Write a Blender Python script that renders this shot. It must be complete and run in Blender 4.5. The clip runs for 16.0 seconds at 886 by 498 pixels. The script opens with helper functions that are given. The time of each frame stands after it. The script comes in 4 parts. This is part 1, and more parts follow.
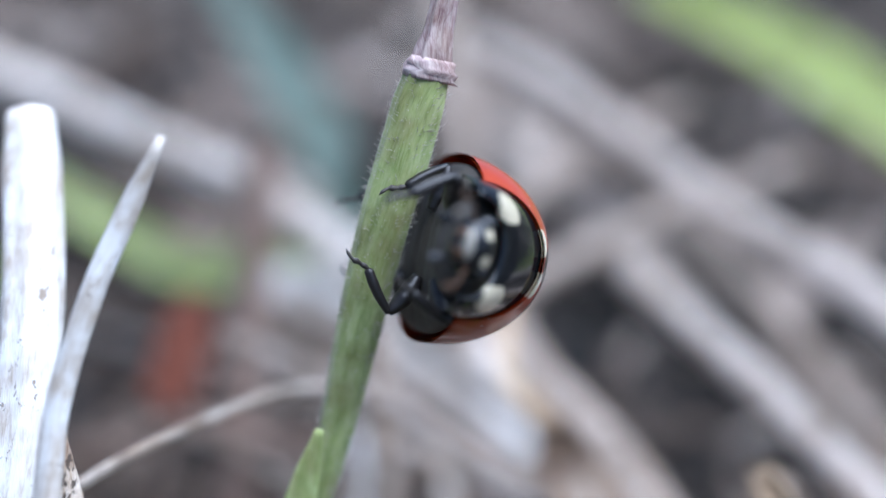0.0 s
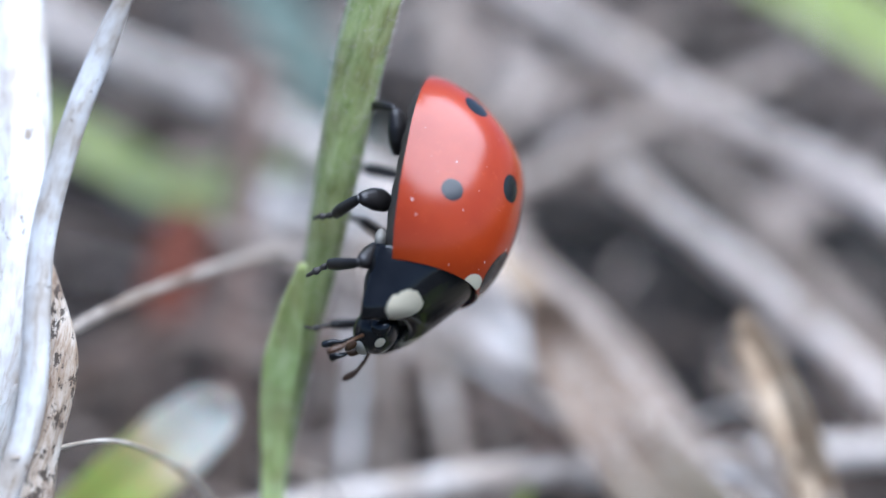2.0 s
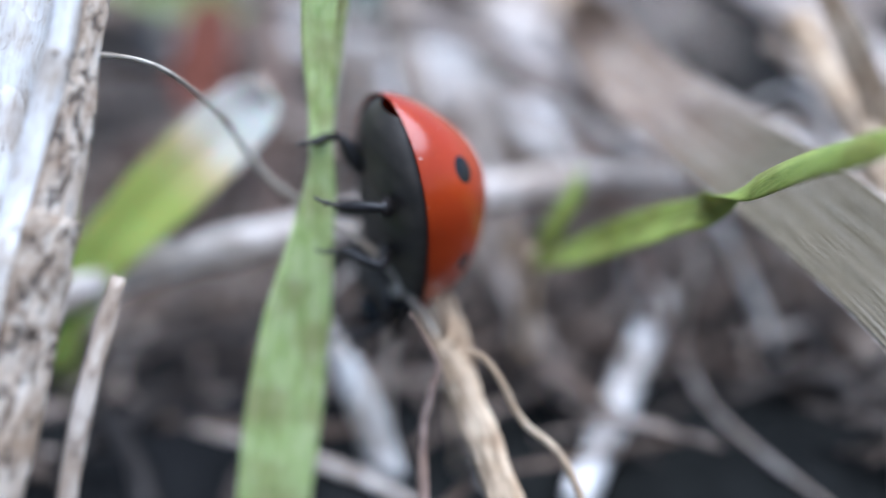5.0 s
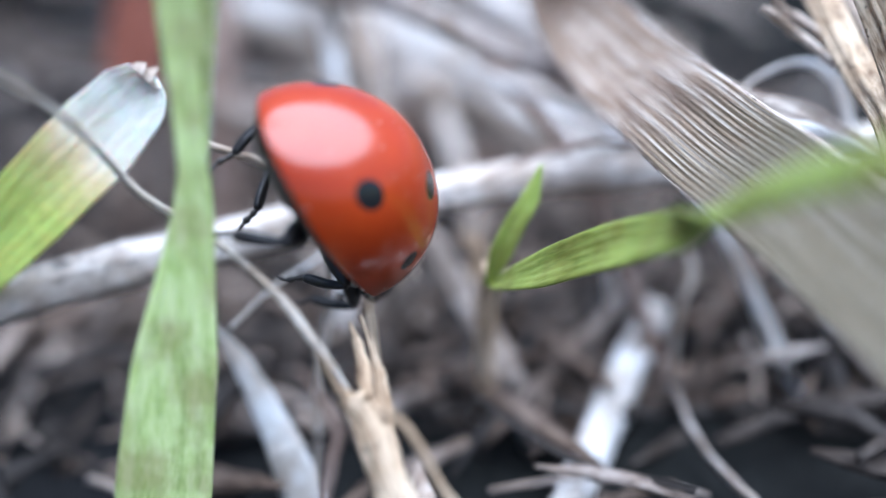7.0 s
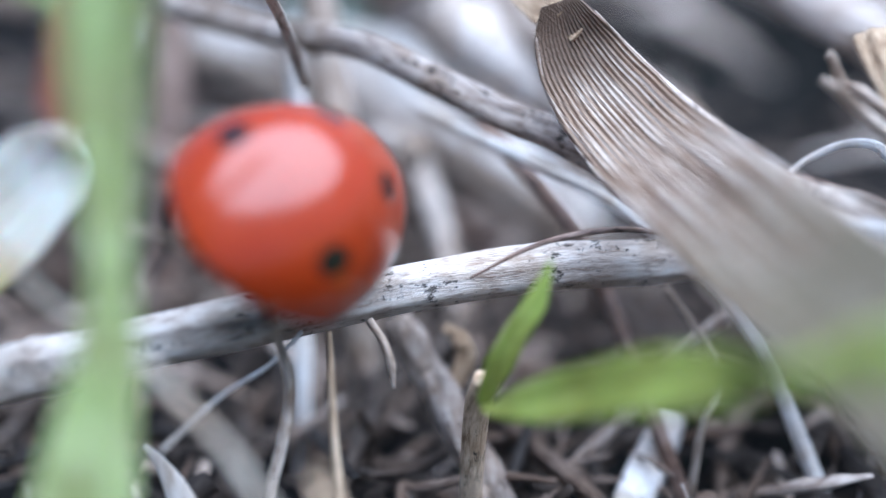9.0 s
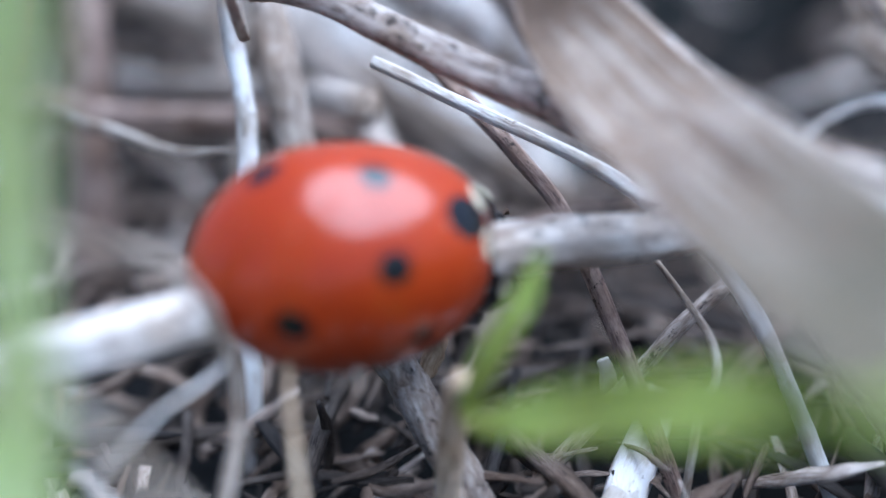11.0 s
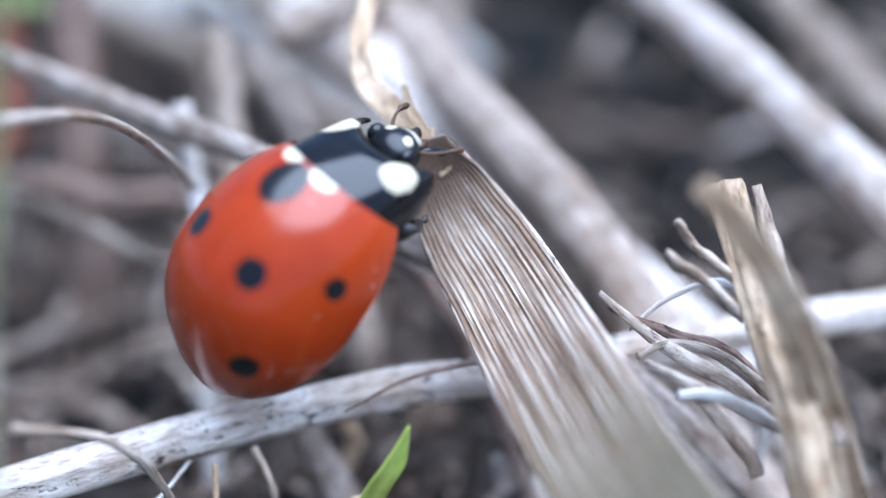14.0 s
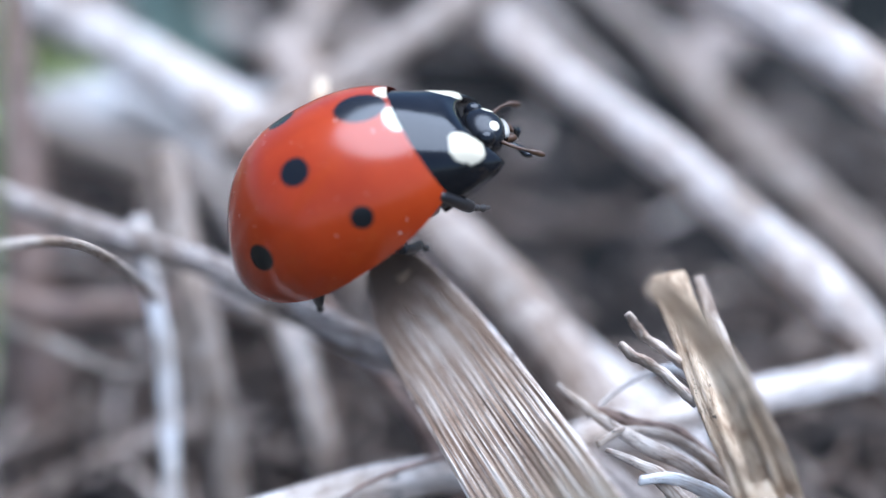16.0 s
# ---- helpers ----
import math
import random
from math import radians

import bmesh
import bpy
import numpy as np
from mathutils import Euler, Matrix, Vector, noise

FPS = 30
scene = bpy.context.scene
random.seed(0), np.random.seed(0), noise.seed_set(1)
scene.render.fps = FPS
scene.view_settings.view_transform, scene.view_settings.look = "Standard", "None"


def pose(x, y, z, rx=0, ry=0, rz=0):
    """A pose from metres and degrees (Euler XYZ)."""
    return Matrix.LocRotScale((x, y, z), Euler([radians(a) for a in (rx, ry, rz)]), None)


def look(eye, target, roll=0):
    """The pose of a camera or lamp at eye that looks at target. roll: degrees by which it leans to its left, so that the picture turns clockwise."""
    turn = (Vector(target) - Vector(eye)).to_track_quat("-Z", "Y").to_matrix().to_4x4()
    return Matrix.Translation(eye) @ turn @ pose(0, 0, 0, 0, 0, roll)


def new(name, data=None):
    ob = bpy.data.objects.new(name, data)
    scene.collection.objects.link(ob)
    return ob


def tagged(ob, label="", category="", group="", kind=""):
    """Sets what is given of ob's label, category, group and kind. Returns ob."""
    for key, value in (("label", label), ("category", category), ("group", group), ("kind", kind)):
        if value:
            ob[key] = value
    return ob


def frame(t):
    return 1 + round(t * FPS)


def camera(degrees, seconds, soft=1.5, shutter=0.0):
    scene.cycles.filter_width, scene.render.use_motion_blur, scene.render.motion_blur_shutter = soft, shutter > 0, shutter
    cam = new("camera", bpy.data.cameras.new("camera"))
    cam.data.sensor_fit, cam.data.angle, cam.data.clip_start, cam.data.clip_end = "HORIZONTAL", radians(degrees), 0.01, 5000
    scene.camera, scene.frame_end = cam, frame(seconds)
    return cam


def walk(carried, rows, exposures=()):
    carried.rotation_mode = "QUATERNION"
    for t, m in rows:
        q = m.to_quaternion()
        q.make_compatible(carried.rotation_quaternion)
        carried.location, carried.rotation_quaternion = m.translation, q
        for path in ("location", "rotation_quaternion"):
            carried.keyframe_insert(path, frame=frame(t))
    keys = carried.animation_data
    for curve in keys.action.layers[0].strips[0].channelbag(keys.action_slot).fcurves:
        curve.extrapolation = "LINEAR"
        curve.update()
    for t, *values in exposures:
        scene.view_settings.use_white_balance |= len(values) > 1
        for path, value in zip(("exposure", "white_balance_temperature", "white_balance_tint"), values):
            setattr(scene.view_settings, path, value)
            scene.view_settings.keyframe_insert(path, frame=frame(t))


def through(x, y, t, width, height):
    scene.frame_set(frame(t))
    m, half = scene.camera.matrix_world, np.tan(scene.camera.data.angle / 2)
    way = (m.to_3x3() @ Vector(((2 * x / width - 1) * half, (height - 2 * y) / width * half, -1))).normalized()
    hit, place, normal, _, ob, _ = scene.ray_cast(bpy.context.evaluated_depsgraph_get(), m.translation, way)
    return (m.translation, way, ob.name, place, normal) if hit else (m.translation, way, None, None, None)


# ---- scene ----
MM = 0.001  # the plan is written in millimetres

# ---- camera and its way ----
cam = camera(44.0, 16.0, soft=1.5, shutter=0.03)
cam.data.dof.use_dof = True
cam.data.dof.focus_distance = 25.3 * MM
cam.data.dof.aperture_fstop = 20.0
PATH = [
    (0, (-0.29, 0.50, 31.71), (-0.14, 23.82, 22.69), 3.9),
    (0.5, (-0.66, 1.09, 31.60), (-0.42, 24.39, 22.56), 4.0),
    (1, (-0.57, 1.22, 31.42), (-0.37, 24.52, 22.36), 3.6),
    (1.5, (-1.26, -1.95, 31.85), (-0.92, 21.26, 22.56), 4.0),
    (2, (0.57, -1.39, 28.44), (0.63, 21.81, 19.14), 2.5),
    (2.5, (1.06, -1.68, 27.49), (0.95, 21.61, 18.40), 1.1),
    (3, (-0.04, -1.79, 23.11), (0.35, 21.48, 13.98), -1.1),
    (3.5, (0.03, -0.63, 22.28), (-0.58, 22.28, 12.29), -2.4),
    (4, (-0.12, -1.12, 22.32), (-0.83, 21.72, 12.19), -2.1),
    (4.5, (-0.88, -3.56, 20.99), (-1.34, 19.43, 11.19), -1.1),
    (4.7, (-0.56, -4.04, 20.59), (-0.95, 18.91, 10.68), -1.6),
    (7, (2.76, 2.25, 19.01), (1.30, 24.69, 8.10), -3.8),
    (7.5, (3.00, 3.07, 18.42), (1.53, 25.71, 7.91), -3.3),
    (8, (2.93, 4.26, 18.31), (1.52, 26.93, 7.86), -3.1),
    (8.5, (2.50, 6.02, 18.52), (1.41, 28.76, 8.18), -2.1),
    (11, (1.29, 11.05, 18.20), (2.14, 32.92, 6.12), -0.9),
    (11.5, (1.90, 11.40, 18.17), (2.71, 33.20, 5.95), -0.9),
    (12, (2.75, 12.81, 17.69), (3.17, 34.32, 4.95), -1.4),
    (12.5, (4.34, 14.99, 18.51), (3.94, 35.86, 4.76), -4.0),
    (13, (4.15, 15.17, 18.92), (3.41, 35.73, 4.72), -2.3),
    (13.5, (4.75, 12.12, 23.87), (3.90, 32.47, 9.37), -3.1),
    (14, (4.97, 10.47, 25.95), (4.51, 30.85, 11.48), -1.8),
    (14.5, (4.57, 9.49, 26.38), (5.59, 30.42, 12.75), -1.8),
    (15, (4.50, 9.15, 26.57), (5.42, 30.34, 13.34), -2.0),
    (15.5, (4.19, 9.51, 27.50), (5.49, 30.67, 14.27), -2.1),
    (16, (4.10, 9.85, 27.03), (5.46, 31.17, 14.05), -1.8),
]


def mm(p):
    return Vector(p) * MM


walk(cam, [(t, look(mm(eye), mm(target), roll)) for t, eye, target, roll in PATH], exposures=[(0.0, 0.25, 5180, 10), (2.5, 0.3, 5200, 10), (3.6, 0.4, 5080, 10), (4.6, 0.3, 5180, 10), (7.0, 0.58, 5080, 9), (8.5, 0.41, 5040, 9), (11.0, 0.36, 4900, 9), (12.5, 0.37, 4920, 10), (13.2, 0.46, 4930, 10), (14.2, 0.38, 4970, 10), (16.0, 0.38, 5000, 10)])

# ---- light ----
SUN_EL, SUN_AZ = 74.0, 95.0  # degrees; azimuth clockwise from +y
world = bpy.data.worlds.new("sky")
scene.world = world
world.use_nodes = True
wn = world.node_tree.nodes
sky = wn.new("ShaderNodeTexSky")
sky.sky_type = "NISHITA"
sky.sun_disc = False
sky.sun_elevation, sky.sun_rotation = radians(SUN_EL), radians(SUN_AZ)
sky.air_density, sky.dust_density, sky.ozone_density = 1.0, 1.0, 1.5
wn["Background"].inputs["Strength"].default_value = 0.075
world.node_tree.links.new(sky.outputs["Color"], wn["Background"].inputs["Color"])
sun = new("sun", bpy.data.lights.new("sun", "SUN"))
sun.data.energy, sun.data.angle, sun.data.color = 5.9, radians(76), (1.0, 0.985, 0.965)
sun_dir = Vector((math.sin(radians(SUN_AZ)) * math.cos(radians(SUN_EL)), math.cos(radians(SUN_AZ)) * math.cos(radians(SUN_EL)), math.sin(radians(SUN_EL))))
sun.matrix_world = look(sun_dir, (0, 0, 0))


# ---- materials ----
class Mat:
    """A node material with a few short hands."""

    def __init__(self, name):
        self.m = bpy.data.materials.new(name)
        self.m.use_nodes = True
        self.t = self.m.node_tree
        self.b = self.t.nodes["Principled BSDF"]

    def node(self, kind, **inputs):
        n = self.t.nodes.new("ShaderNode" + kind)
        for k, v in inputs.items():
            sock = n.inputs[k.replace("_", " ")]
            if hasattr(v, "is_output"):
                self.t.links.new(v, sock)
            else:
                sock.default_value = v
        return n

    def link(self, a, b):
        self.t.links.new(a, b)

    def set(self, **inputs):
        for k, v in inputs.items():
            sock = self.b.inputs[k.replace("_", " ")]
            if hasattr(v, "is_output"):
                self.link(v, sock)
            else:
                sock.default_value = v
        return self

    def coord(self, which="Object", scale=(1, 1, 1)):
        c = self.node("TexCoord")
        m = self.node("Mapping", Vector=c.outputs[which], Scale=scale)
        return m.outputs["Vector"]

    def noise(self, vec, scale, detail=4.0, rough=0.6):
        return self.node("TexNoise", Vector=vec, Scale=scale, Detail=detail, Roughness=rough).outputs["Fac"]

    def ramp(self, fac, stops):
        n = self.t.nodes.new("ShaderNodeValToRGB")
        self.link(fac, n.inputs["Fac"])
        while len(n.color_ramp.elements) < len(stops):
            n.color_ramp.elements.new(0.5)
        for e, (p, c) in zip(n.color_ramp.elements, stops):
            e.position = p
            e.color = (*c, 1) if len(c) == 3 else c
        return n.outputs["Color"]

    def mix(self, fac, a, b, mode="MIX"):
        n = self.t.nodes.new("ShaderNodeMix")
        n.data_type, n.blend_type = "RGBA", mode
        for sock, v in ((n.inputs[0], fac), (n.inputs[6], a), (n.inputs[7], b)):
            if hasattr(v, "is_output"):
                self.link(v, sock)
            else:
                sock.default_value = v if isinstance(v, float) else (*v, 1)
        return n.outputs[2]

    def math(self, op, a, b=0.0):
        n = self.t.nodes.new("ShaderNodeMath")
        n.operation = op
        for sock, v in ((n.inputs[0], a), (n.inputs[1], b)):
            if hasattr(v, "is_output"):
                self.link(v, sock)
            else:
                sock.default_value = v
        return n.outputs[0]

    def bump(self, height, strength=0.4, distance=0.03):
        n = self.node("Bump", Height=height, Strength=strength, Distance=distance * MM)
        self.link(n.outputs["Normal"], self.b.inputs["Normal"])
        return self


def fibre(name, light, mid, dark, rough=0.55, streak=3.0, spots=0.0, spot_color=(0.03, 0.022, 0.016), island=False, sheen=0.0, bump=0.5, through=0.0):
    """Dry or green plant fibre: streaks along the piece, blotches, dark specks. The map runs in millimetres, x along."""
    m = Mat(name)
    uv = m.coord("UV")
    st = m.noise(m.coord("UV", (0.25, 1, 1)), 1.7 * streak, 5.0, 0.65)
    fine = m.noise(m.coord("UV", (0.12, 1, 1)), 9.0 * streak, 3.0, 0.6)
    blot = m.noise(uv, 0.55, 3.0, 0.55)
    col = m.ramp(st, [(0.36, dark), (0.5, mid), (0.64, light)])
    col = m.mix(m.ramp(fine, [(0.45, (0, 0, 0)), (0.62, (0.6, 0.6, 0.6))]), col, light)
    tone = m.ramp(blot, [(0.38, (0.6, 0.52, 0.44)), (0.56, (1, 1, 1))])
    col = m.mix(0.85, col, tone, "MULTIPLY")
    if island:
        geo = m.node("NewGeometry")
        r = m.ramp(geo.outputs["Random Per Island"], [(0.0, (0.045, 0.043, 0.043)), (0.42, (0.20, 0.18, 0.165)), (0.68, (0.42, 0.35, 0.30)), (0.86, (0.85, 0.8, 0.77)), (1.0, (1.5, 1.5, 1.5))])
        col = m.mix(1.0, col, r, "MULTIPLY")
    else:
        info = m.node("ObjectInfo")
        r = m.ramp(info.outputs["Random"], [(0.0, (0.82, 0.8, 0.78)), (1.0, (1.12, 1.1, 1.1))])
        col = m.mix(1.0, col, r, "MULTIPLY")
    if spots > 0:
        sp = m.noise(m.coord("UV", (0.55, 1, 1)), 4.2, 6.0, 0.78)
        patch = m.noise(m.coord("UV", (0.5, 1, 1)), 0.9, 2.0, 0.5)
        sp = m.math("ADD", sp, m.math("MULTIPLY", m.math("SUBTRACT", patch, 0.5), 0.45))
        k = m.ramp(sp, [(0.615 - 0.1 * spots, (0, 0, 0)), (0.65 - 0.1 * spots, (0.9, 0.9, 0.9))])
        col = m.mix(k, col, spot_color)
    m.set(Base_Color=col, Roughness=rough, Specular_IOR_Level=0.3, Sheen_Weight=sheen)
    if through > 0:
        m.set(Subsurface_Weight=through, Subsurface_Radius=(0.4, 0.4, 0.2), Subsurface_Scale=0.4 * MM)
    m.bump(m.math("ADD", m.math("MULTIPLY", st, 0.6), m.math("MULTIPLY", fine, 0.5)), bump, 0.12)
    return m.m


STRAW = fibre("bleached_straw", (0.80, 0.73, 0.64), (0.55, 0.45, 0.36), (0.22, 0.15, 0.11), 0.5, spots=0.05)
TENDRIL = fibre("pale_tendril", (0.92, 0.86, 0.76), (0.76, 0.67, 0.55), (0.40, 0.30, 0.22), 0.5, spots=0.1)
DULL = fibre("dull_straw", (0.62, 0.54, 0.46), (0.38, 0.30, 0.24), (0.13, 0.09, 0.07), 0.6)
WHITE = fibre("white_straw", (0.95, 0.94, 0.92), (0.87, 0.84, 0.79), (0.66, 0.58, 0.48), 0.35, spots=0.02, spot_color=(0.3, 0.22, 0.15))
PALE = fibre("pale_specked_stalk", (0.88, 0.82, 0.75), (0.64, 0.53, 0.44), (0.32, 0.23, 0.17), 0.5, spots=0.3, bump=0.8)
BLEACHED = fibre("bleached_specked_stalk", (0.95, 0.90, 0.84), (0.78, 0.69, 0.60), (0.42, 0.32, 0.25), 0.45, spots=0.32, bump=0.8)
GREY = fibre("grey_weathered_stem", (0.70, 0.63, 0.57), (0.40, 0.32, 0.26), (0.13, 0.09, 0.07), 0.6, spots=0.35, bump=0.9)
SPECK = fibre("speckled_bark", (0.80, 0.72, 0.62), (0.58, 0.46, 0.34), (0.30, 0.20, 0.13), 0.5, spots=0.9, spot_color=(0.045, 0.03, 0.02), bump=0.9)
TAN = fibre("tan_split_stalk", (0.82, 0.68, 0.49), (0.62, 0.46, 0.30), (0.26, 0.17, 0.10), 0.55, spots=0.12, bump=0.9)
BROWN = fibre("brown_dead_stem", (0.50, 0.38, 0.31), (0.30, 0.21, 0.17), (0.11, 0.07, 0.06), 0.7, spots=0.2)
RUST = fibre("rusty_dead_leaf", (0.36, 0.14, 0.09), (0.26, 0.085, 0.055), (0.14, 0.05, 0.035), 0.6)
GREEN = fibre("green_grass", (0.62, 0.69, 0.33), (0.47, 0.56, 0.20), (0.32, 0.41, 0.12), 0.45, streak=2.6, sheen=0.3, bump=0.35, through=0.25)
PALEGREEN = fibre("pale_green_blade", (0.68, 0.77, 0.38), (0.54, 0.66, 0.24), (0.38, 0.51, 0.14), 0.42, streak=2.0, sheen=0.3, bump=0.3, through=0.25)
LIME = fibre("yellow_green_blade", (0.44, 0.52, 0.13), (0.34, 0.43, 0.09), (0.22, 0.30, 0.05), 0.4, streak=1.4, bump=0.25, through=0.3)
DULLGREEN = fibre("dull_green_blade", (0.24, 0.32, 0.28), (0.16, 0.23, 0.19), (0.09, 0.14, 0.11), 0.55)
PURPLE = fibre("dry_purplish_tip", (0.82, 0.72, 0.68), (0.55, 0.41, 0.40), (0.30, 0.17, 0.18), 0.55, streak=4.0)
LITTER = fibre("straw_litter", (0.70, 0.64, 0.58), (0.38, 0.31, 0.26), (0.12, 0.085, 0.07), 0.65, island=True)


def leaf_tip_material(name, stops):
    """A blade that turns from green to yellow to white towards its tip (map y runs 0..1 scaled in the second map)."""
    m = Mat(name)
    c = m.node("TexCoord")
    sep = m.node("SeparateXYZ", Vector=c.outputs["UV"])
    wob = m.noise(m.coord("UV", (0.5, 1, 1)), 1.6)
    pos = m.math("ADD", m.math("MULTIPLY", sep.outputs["X"], 1 / 11.2), m.math("MULTIPLY", m.math("SUBTRACT", wob, 0.5), 0.12))
    st = m.noise(m.coord("UV", (0.15, 1, 1)), 7.0, 4.0)
    col = m.ramp(pos, stops)
    col = m.mix(0.3, col, m.ramp(st, [(0.35, (0.8, 0.76, 0.7)), (0.65, (1.1, 1.1, 1.1))]), "MULTIPLY")
    m.set(Base_Color=col, Roughness=0.45, Subsurface_Weight=0.2, Subsurface_Scale=0.4 * MM)
    m.bump(m.math("ADD", st, m.noise(m.coord("UV", (0.7, 1, 1)), 3.0, 4.0)), 0.6, 0.15)
    return m.m


BIGLEAF = leaf_tip_material("withering_green_leaf", [(0.0, (0.36, 0.46, 0.08)), (0.60, (0.48, 0.55, 0.12)), (0.69, (0.58, 0.54, 0.20)), (0.74, (0.72, 0.58, 0.32)), (0.79, (0.82, 0.74, 0.58)), (0.88, (0.98, 0.93, 0.82))])


def dry_leaf_material():
    m = Mat("dry_ribbed_leaf")
    c = m.node("TexCoord")
    sep = m.node("SeparateXYZ", Vector=c.outputs["UV"])
    st = m.noise(m.coord("UV", (0.04, 1, 1)), 5.5, 5.0, 0.7)
    line = m.noise(m.coord("UV", (0.018, 1, 1)), 11.0, 3.0, 0.6)
    fine = m.noise(m.coord("UV", (0.5, 1, 1)), 14.0, 3.0, 0.6)
    blot = m.noise(m.coord("UV"), 0.8, 4.0, 0.6)
    col = m.ramp(st, [(0.36, (0.13, 0.075, 0.042)), (0.5, (0.36, 0.24, 0.155)), (0.64, (0.60, 0.46, 0.34))])
    col = m.mix(m.ramp(line, [(0.50, (0, 0, 0)), (0.57, (0.88, 0.88, 0.88))]), col, (0.92, 0.83, 0.72))
    col = m.mix(m.ramp(line, [(0.40, (0.85, 0.85, 0.85)), (0.47, (0, 0, 0))]), col, (0.10, 0.06, 0.038))
    col = m.mix(m.math("MULTIPLY", fine, 0.35), col, (0.34, 0.26, 0.2))
    col = m.mix(0.6, col, m.ramp(blot, [(0.32, (0.6, 0.52, 0.46)), (0.58, (1, 1, 1))]), "MULTIPLY")
    # browner towards the base, with the shade over that end put into the colour
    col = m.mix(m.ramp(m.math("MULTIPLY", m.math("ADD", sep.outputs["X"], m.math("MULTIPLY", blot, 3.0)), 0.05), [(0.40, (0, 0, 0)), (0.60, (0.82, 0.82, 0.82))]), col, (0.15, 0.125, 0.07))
    # the withered end is stained dark brown
    tip = m.math("ADD", sep.outputs["X"], m.math("MULTIPLY", m.math("SUBTRACT", blot, 0.5), 2.2))
    col = m.mix(m.ramp(m.math("MULTIPLY", tip, 0.1), [(0.10, (0.95, 0.95, 0.95)), (0.26, (0, 0, 0))]), col, (0.06, 0.04, 0.03))
    col = m.mix(m.ramp(m.math("MULTIPLY", tip, 0.1), [(0.15, (0.42, 0.42, 0.42)), (0.7, (0, 0, 0))]), col, (0.30, 0.19, 0.115))
    k = m.ramp(m.noise(m.coord("UV", (0.6, 1, 1)), 4.0, 3.0), [(0.66, (0, 0, 0)), (0.72, (0.8, 0.8, 0.8))])
    col = m.mix(k, col, (0.12, 0.09, 0.06))
    m.set(Base_Color=col, Roughness=0.5, Specular_IOR_Level=0.4)
    h = m.math("ADD", m.math("MULTIPLY", line, 0.9), m.math("MULTIPLY", m.math("ADD", st, fine), 0.4))
    m.bump(h, 0.9, 0.12)
    return m.m


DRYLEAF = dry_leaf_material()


def soil_material():
    m = Mat("dark_soil")
    v = m.coord("Object")
    a, b, c = m.noise(v, 90.0, 6.0, 0.65), m.noise(v, 700.0, 5.0, 0.65), m.noise(v, 4.0, 4.0, 0.6)
    col = m.ramp(b, [(0.3, (0.006, 0.006, 0.007)), (0.58, (0.014, 0.014, 0.015)), (0.8, (0.045, 0.042, 0.04))])
    col = m.mix(m.math("MULTIPLY", a, 0.6), col, (0.022, 0.021, 0.022))
    col = m.mix(m.ramp(c, [(0.4, (0, 0, 0)), (0.62, (0.5, 0.5, 0.5))]), col, (0.04, 0.045, 0.022))
    m.set(Base_Color=col, Roughness=0.95, Specular_IOR_Level=0.1)
    m.bump(m.math("ADD", a, b), 0.8, 0.6)
    return m.m


SOIL = soil_material()


# ---- mesh helpers ----
def curve_through(points, n):
    """A smooth line of n points through the given ones (Catmull-Rom), evenly spaced."""
    p = np.array(points, float)
    if len(p) == 2:
        p = np.array([p[0], p.mean(0), p[1]])
    q = np.vstack([2 * p[0] - p[1], p, 2 * p[-1] - p[-2]])
    out = []
    for i in range(len(p) - 1):
        a, b, c, d = q[i : i + 4]
        for t in np.linspace(0, 1, 24, endpoint=False):
            out.append(0.5 * (2 * b + (c - a) * t + (2 * a - 5 * b + 4 * c - d) * t * t + (3 * b - a - 3 * c + d) * t**3))
    out = np.array(out + [p[-1]])
    s = np.r_[0, np.cumsum(np.linalg.norm(np.diff(out, axis=0), axis=1))]
    want = np.linspace(0, s[-1], n)
    return np.stack([np.interp(want, s, out[:, k]) for k in range(3)], 1), want


def loft(points, section, n=40, facing=(0, -1, 0), twist=None, close=True):
    """Verts, faces and map of a closed skin: section(f) gives the ring of (across, out) in mm at the fraction f of the way."""
    line, run = curve_through(points, n)
    tan = np.gradient(line, axis=0)
    tan /= np.linalg.norm(tan, axis=1)[:, None]
    f0 = np.array(facing, float)
    verts, uvs, ring_n = [], [], None
    for i in range(n):
        f = i / (n - 1)
        out = f0 - tan[i] * (f0 @ tan[i])
        out /= np.linalg.norm(out) + 1e-9
        side = np.cross(tan[i], out)
        if twist:
            a = radians(twist(f))
            out, side = math.cos(a) * out + math.sin(a) * side, math.cos(a) * side - math.sin(a) * out
        ring = np.array(section(f), float)
        ring_n = len(ring)
        verts.append(line[i] + ring[:, :1] * side + ring[:, 1:] * out)
        gap = np.r_[0, np.cumsum(np.linalg.norm(np.diff(np.vstack([ring, ring[:1]]), axis=0), axis=1))]
        uvs.append(np.stack([np.full(ring_n + 1, run[i]), gap], 1))
    m = ring_n
    faces, fuv = [], []
    for i in range(n - 1):
        for j in range(m):
            k = (j + 1) % m
            faces.append((i * m + j, i * m + k, (i + 1) * m + k, (i + 1) * m + j))
            fuv += [uvs[i][j], uvs[i][j + 1], uvs[i + 1][j + 1], uvs[i + 1][j]]
    verts = list(np.concatenate(verts))
    for i, order in ((0, 1), (n - 1, -1)):
        c = len(verts)
        verts.append(np.mean(verts[i * m : i * m + m], axis=0))
        for j in range(m):
            k = (j + 1) % m
            faces.append((c, i * m + k, i * m + j) if order > 0 else (c, i * m + j, i * m + k))
            fuv += [uvs[i][j]] * 3
    return verts, faces, fuv


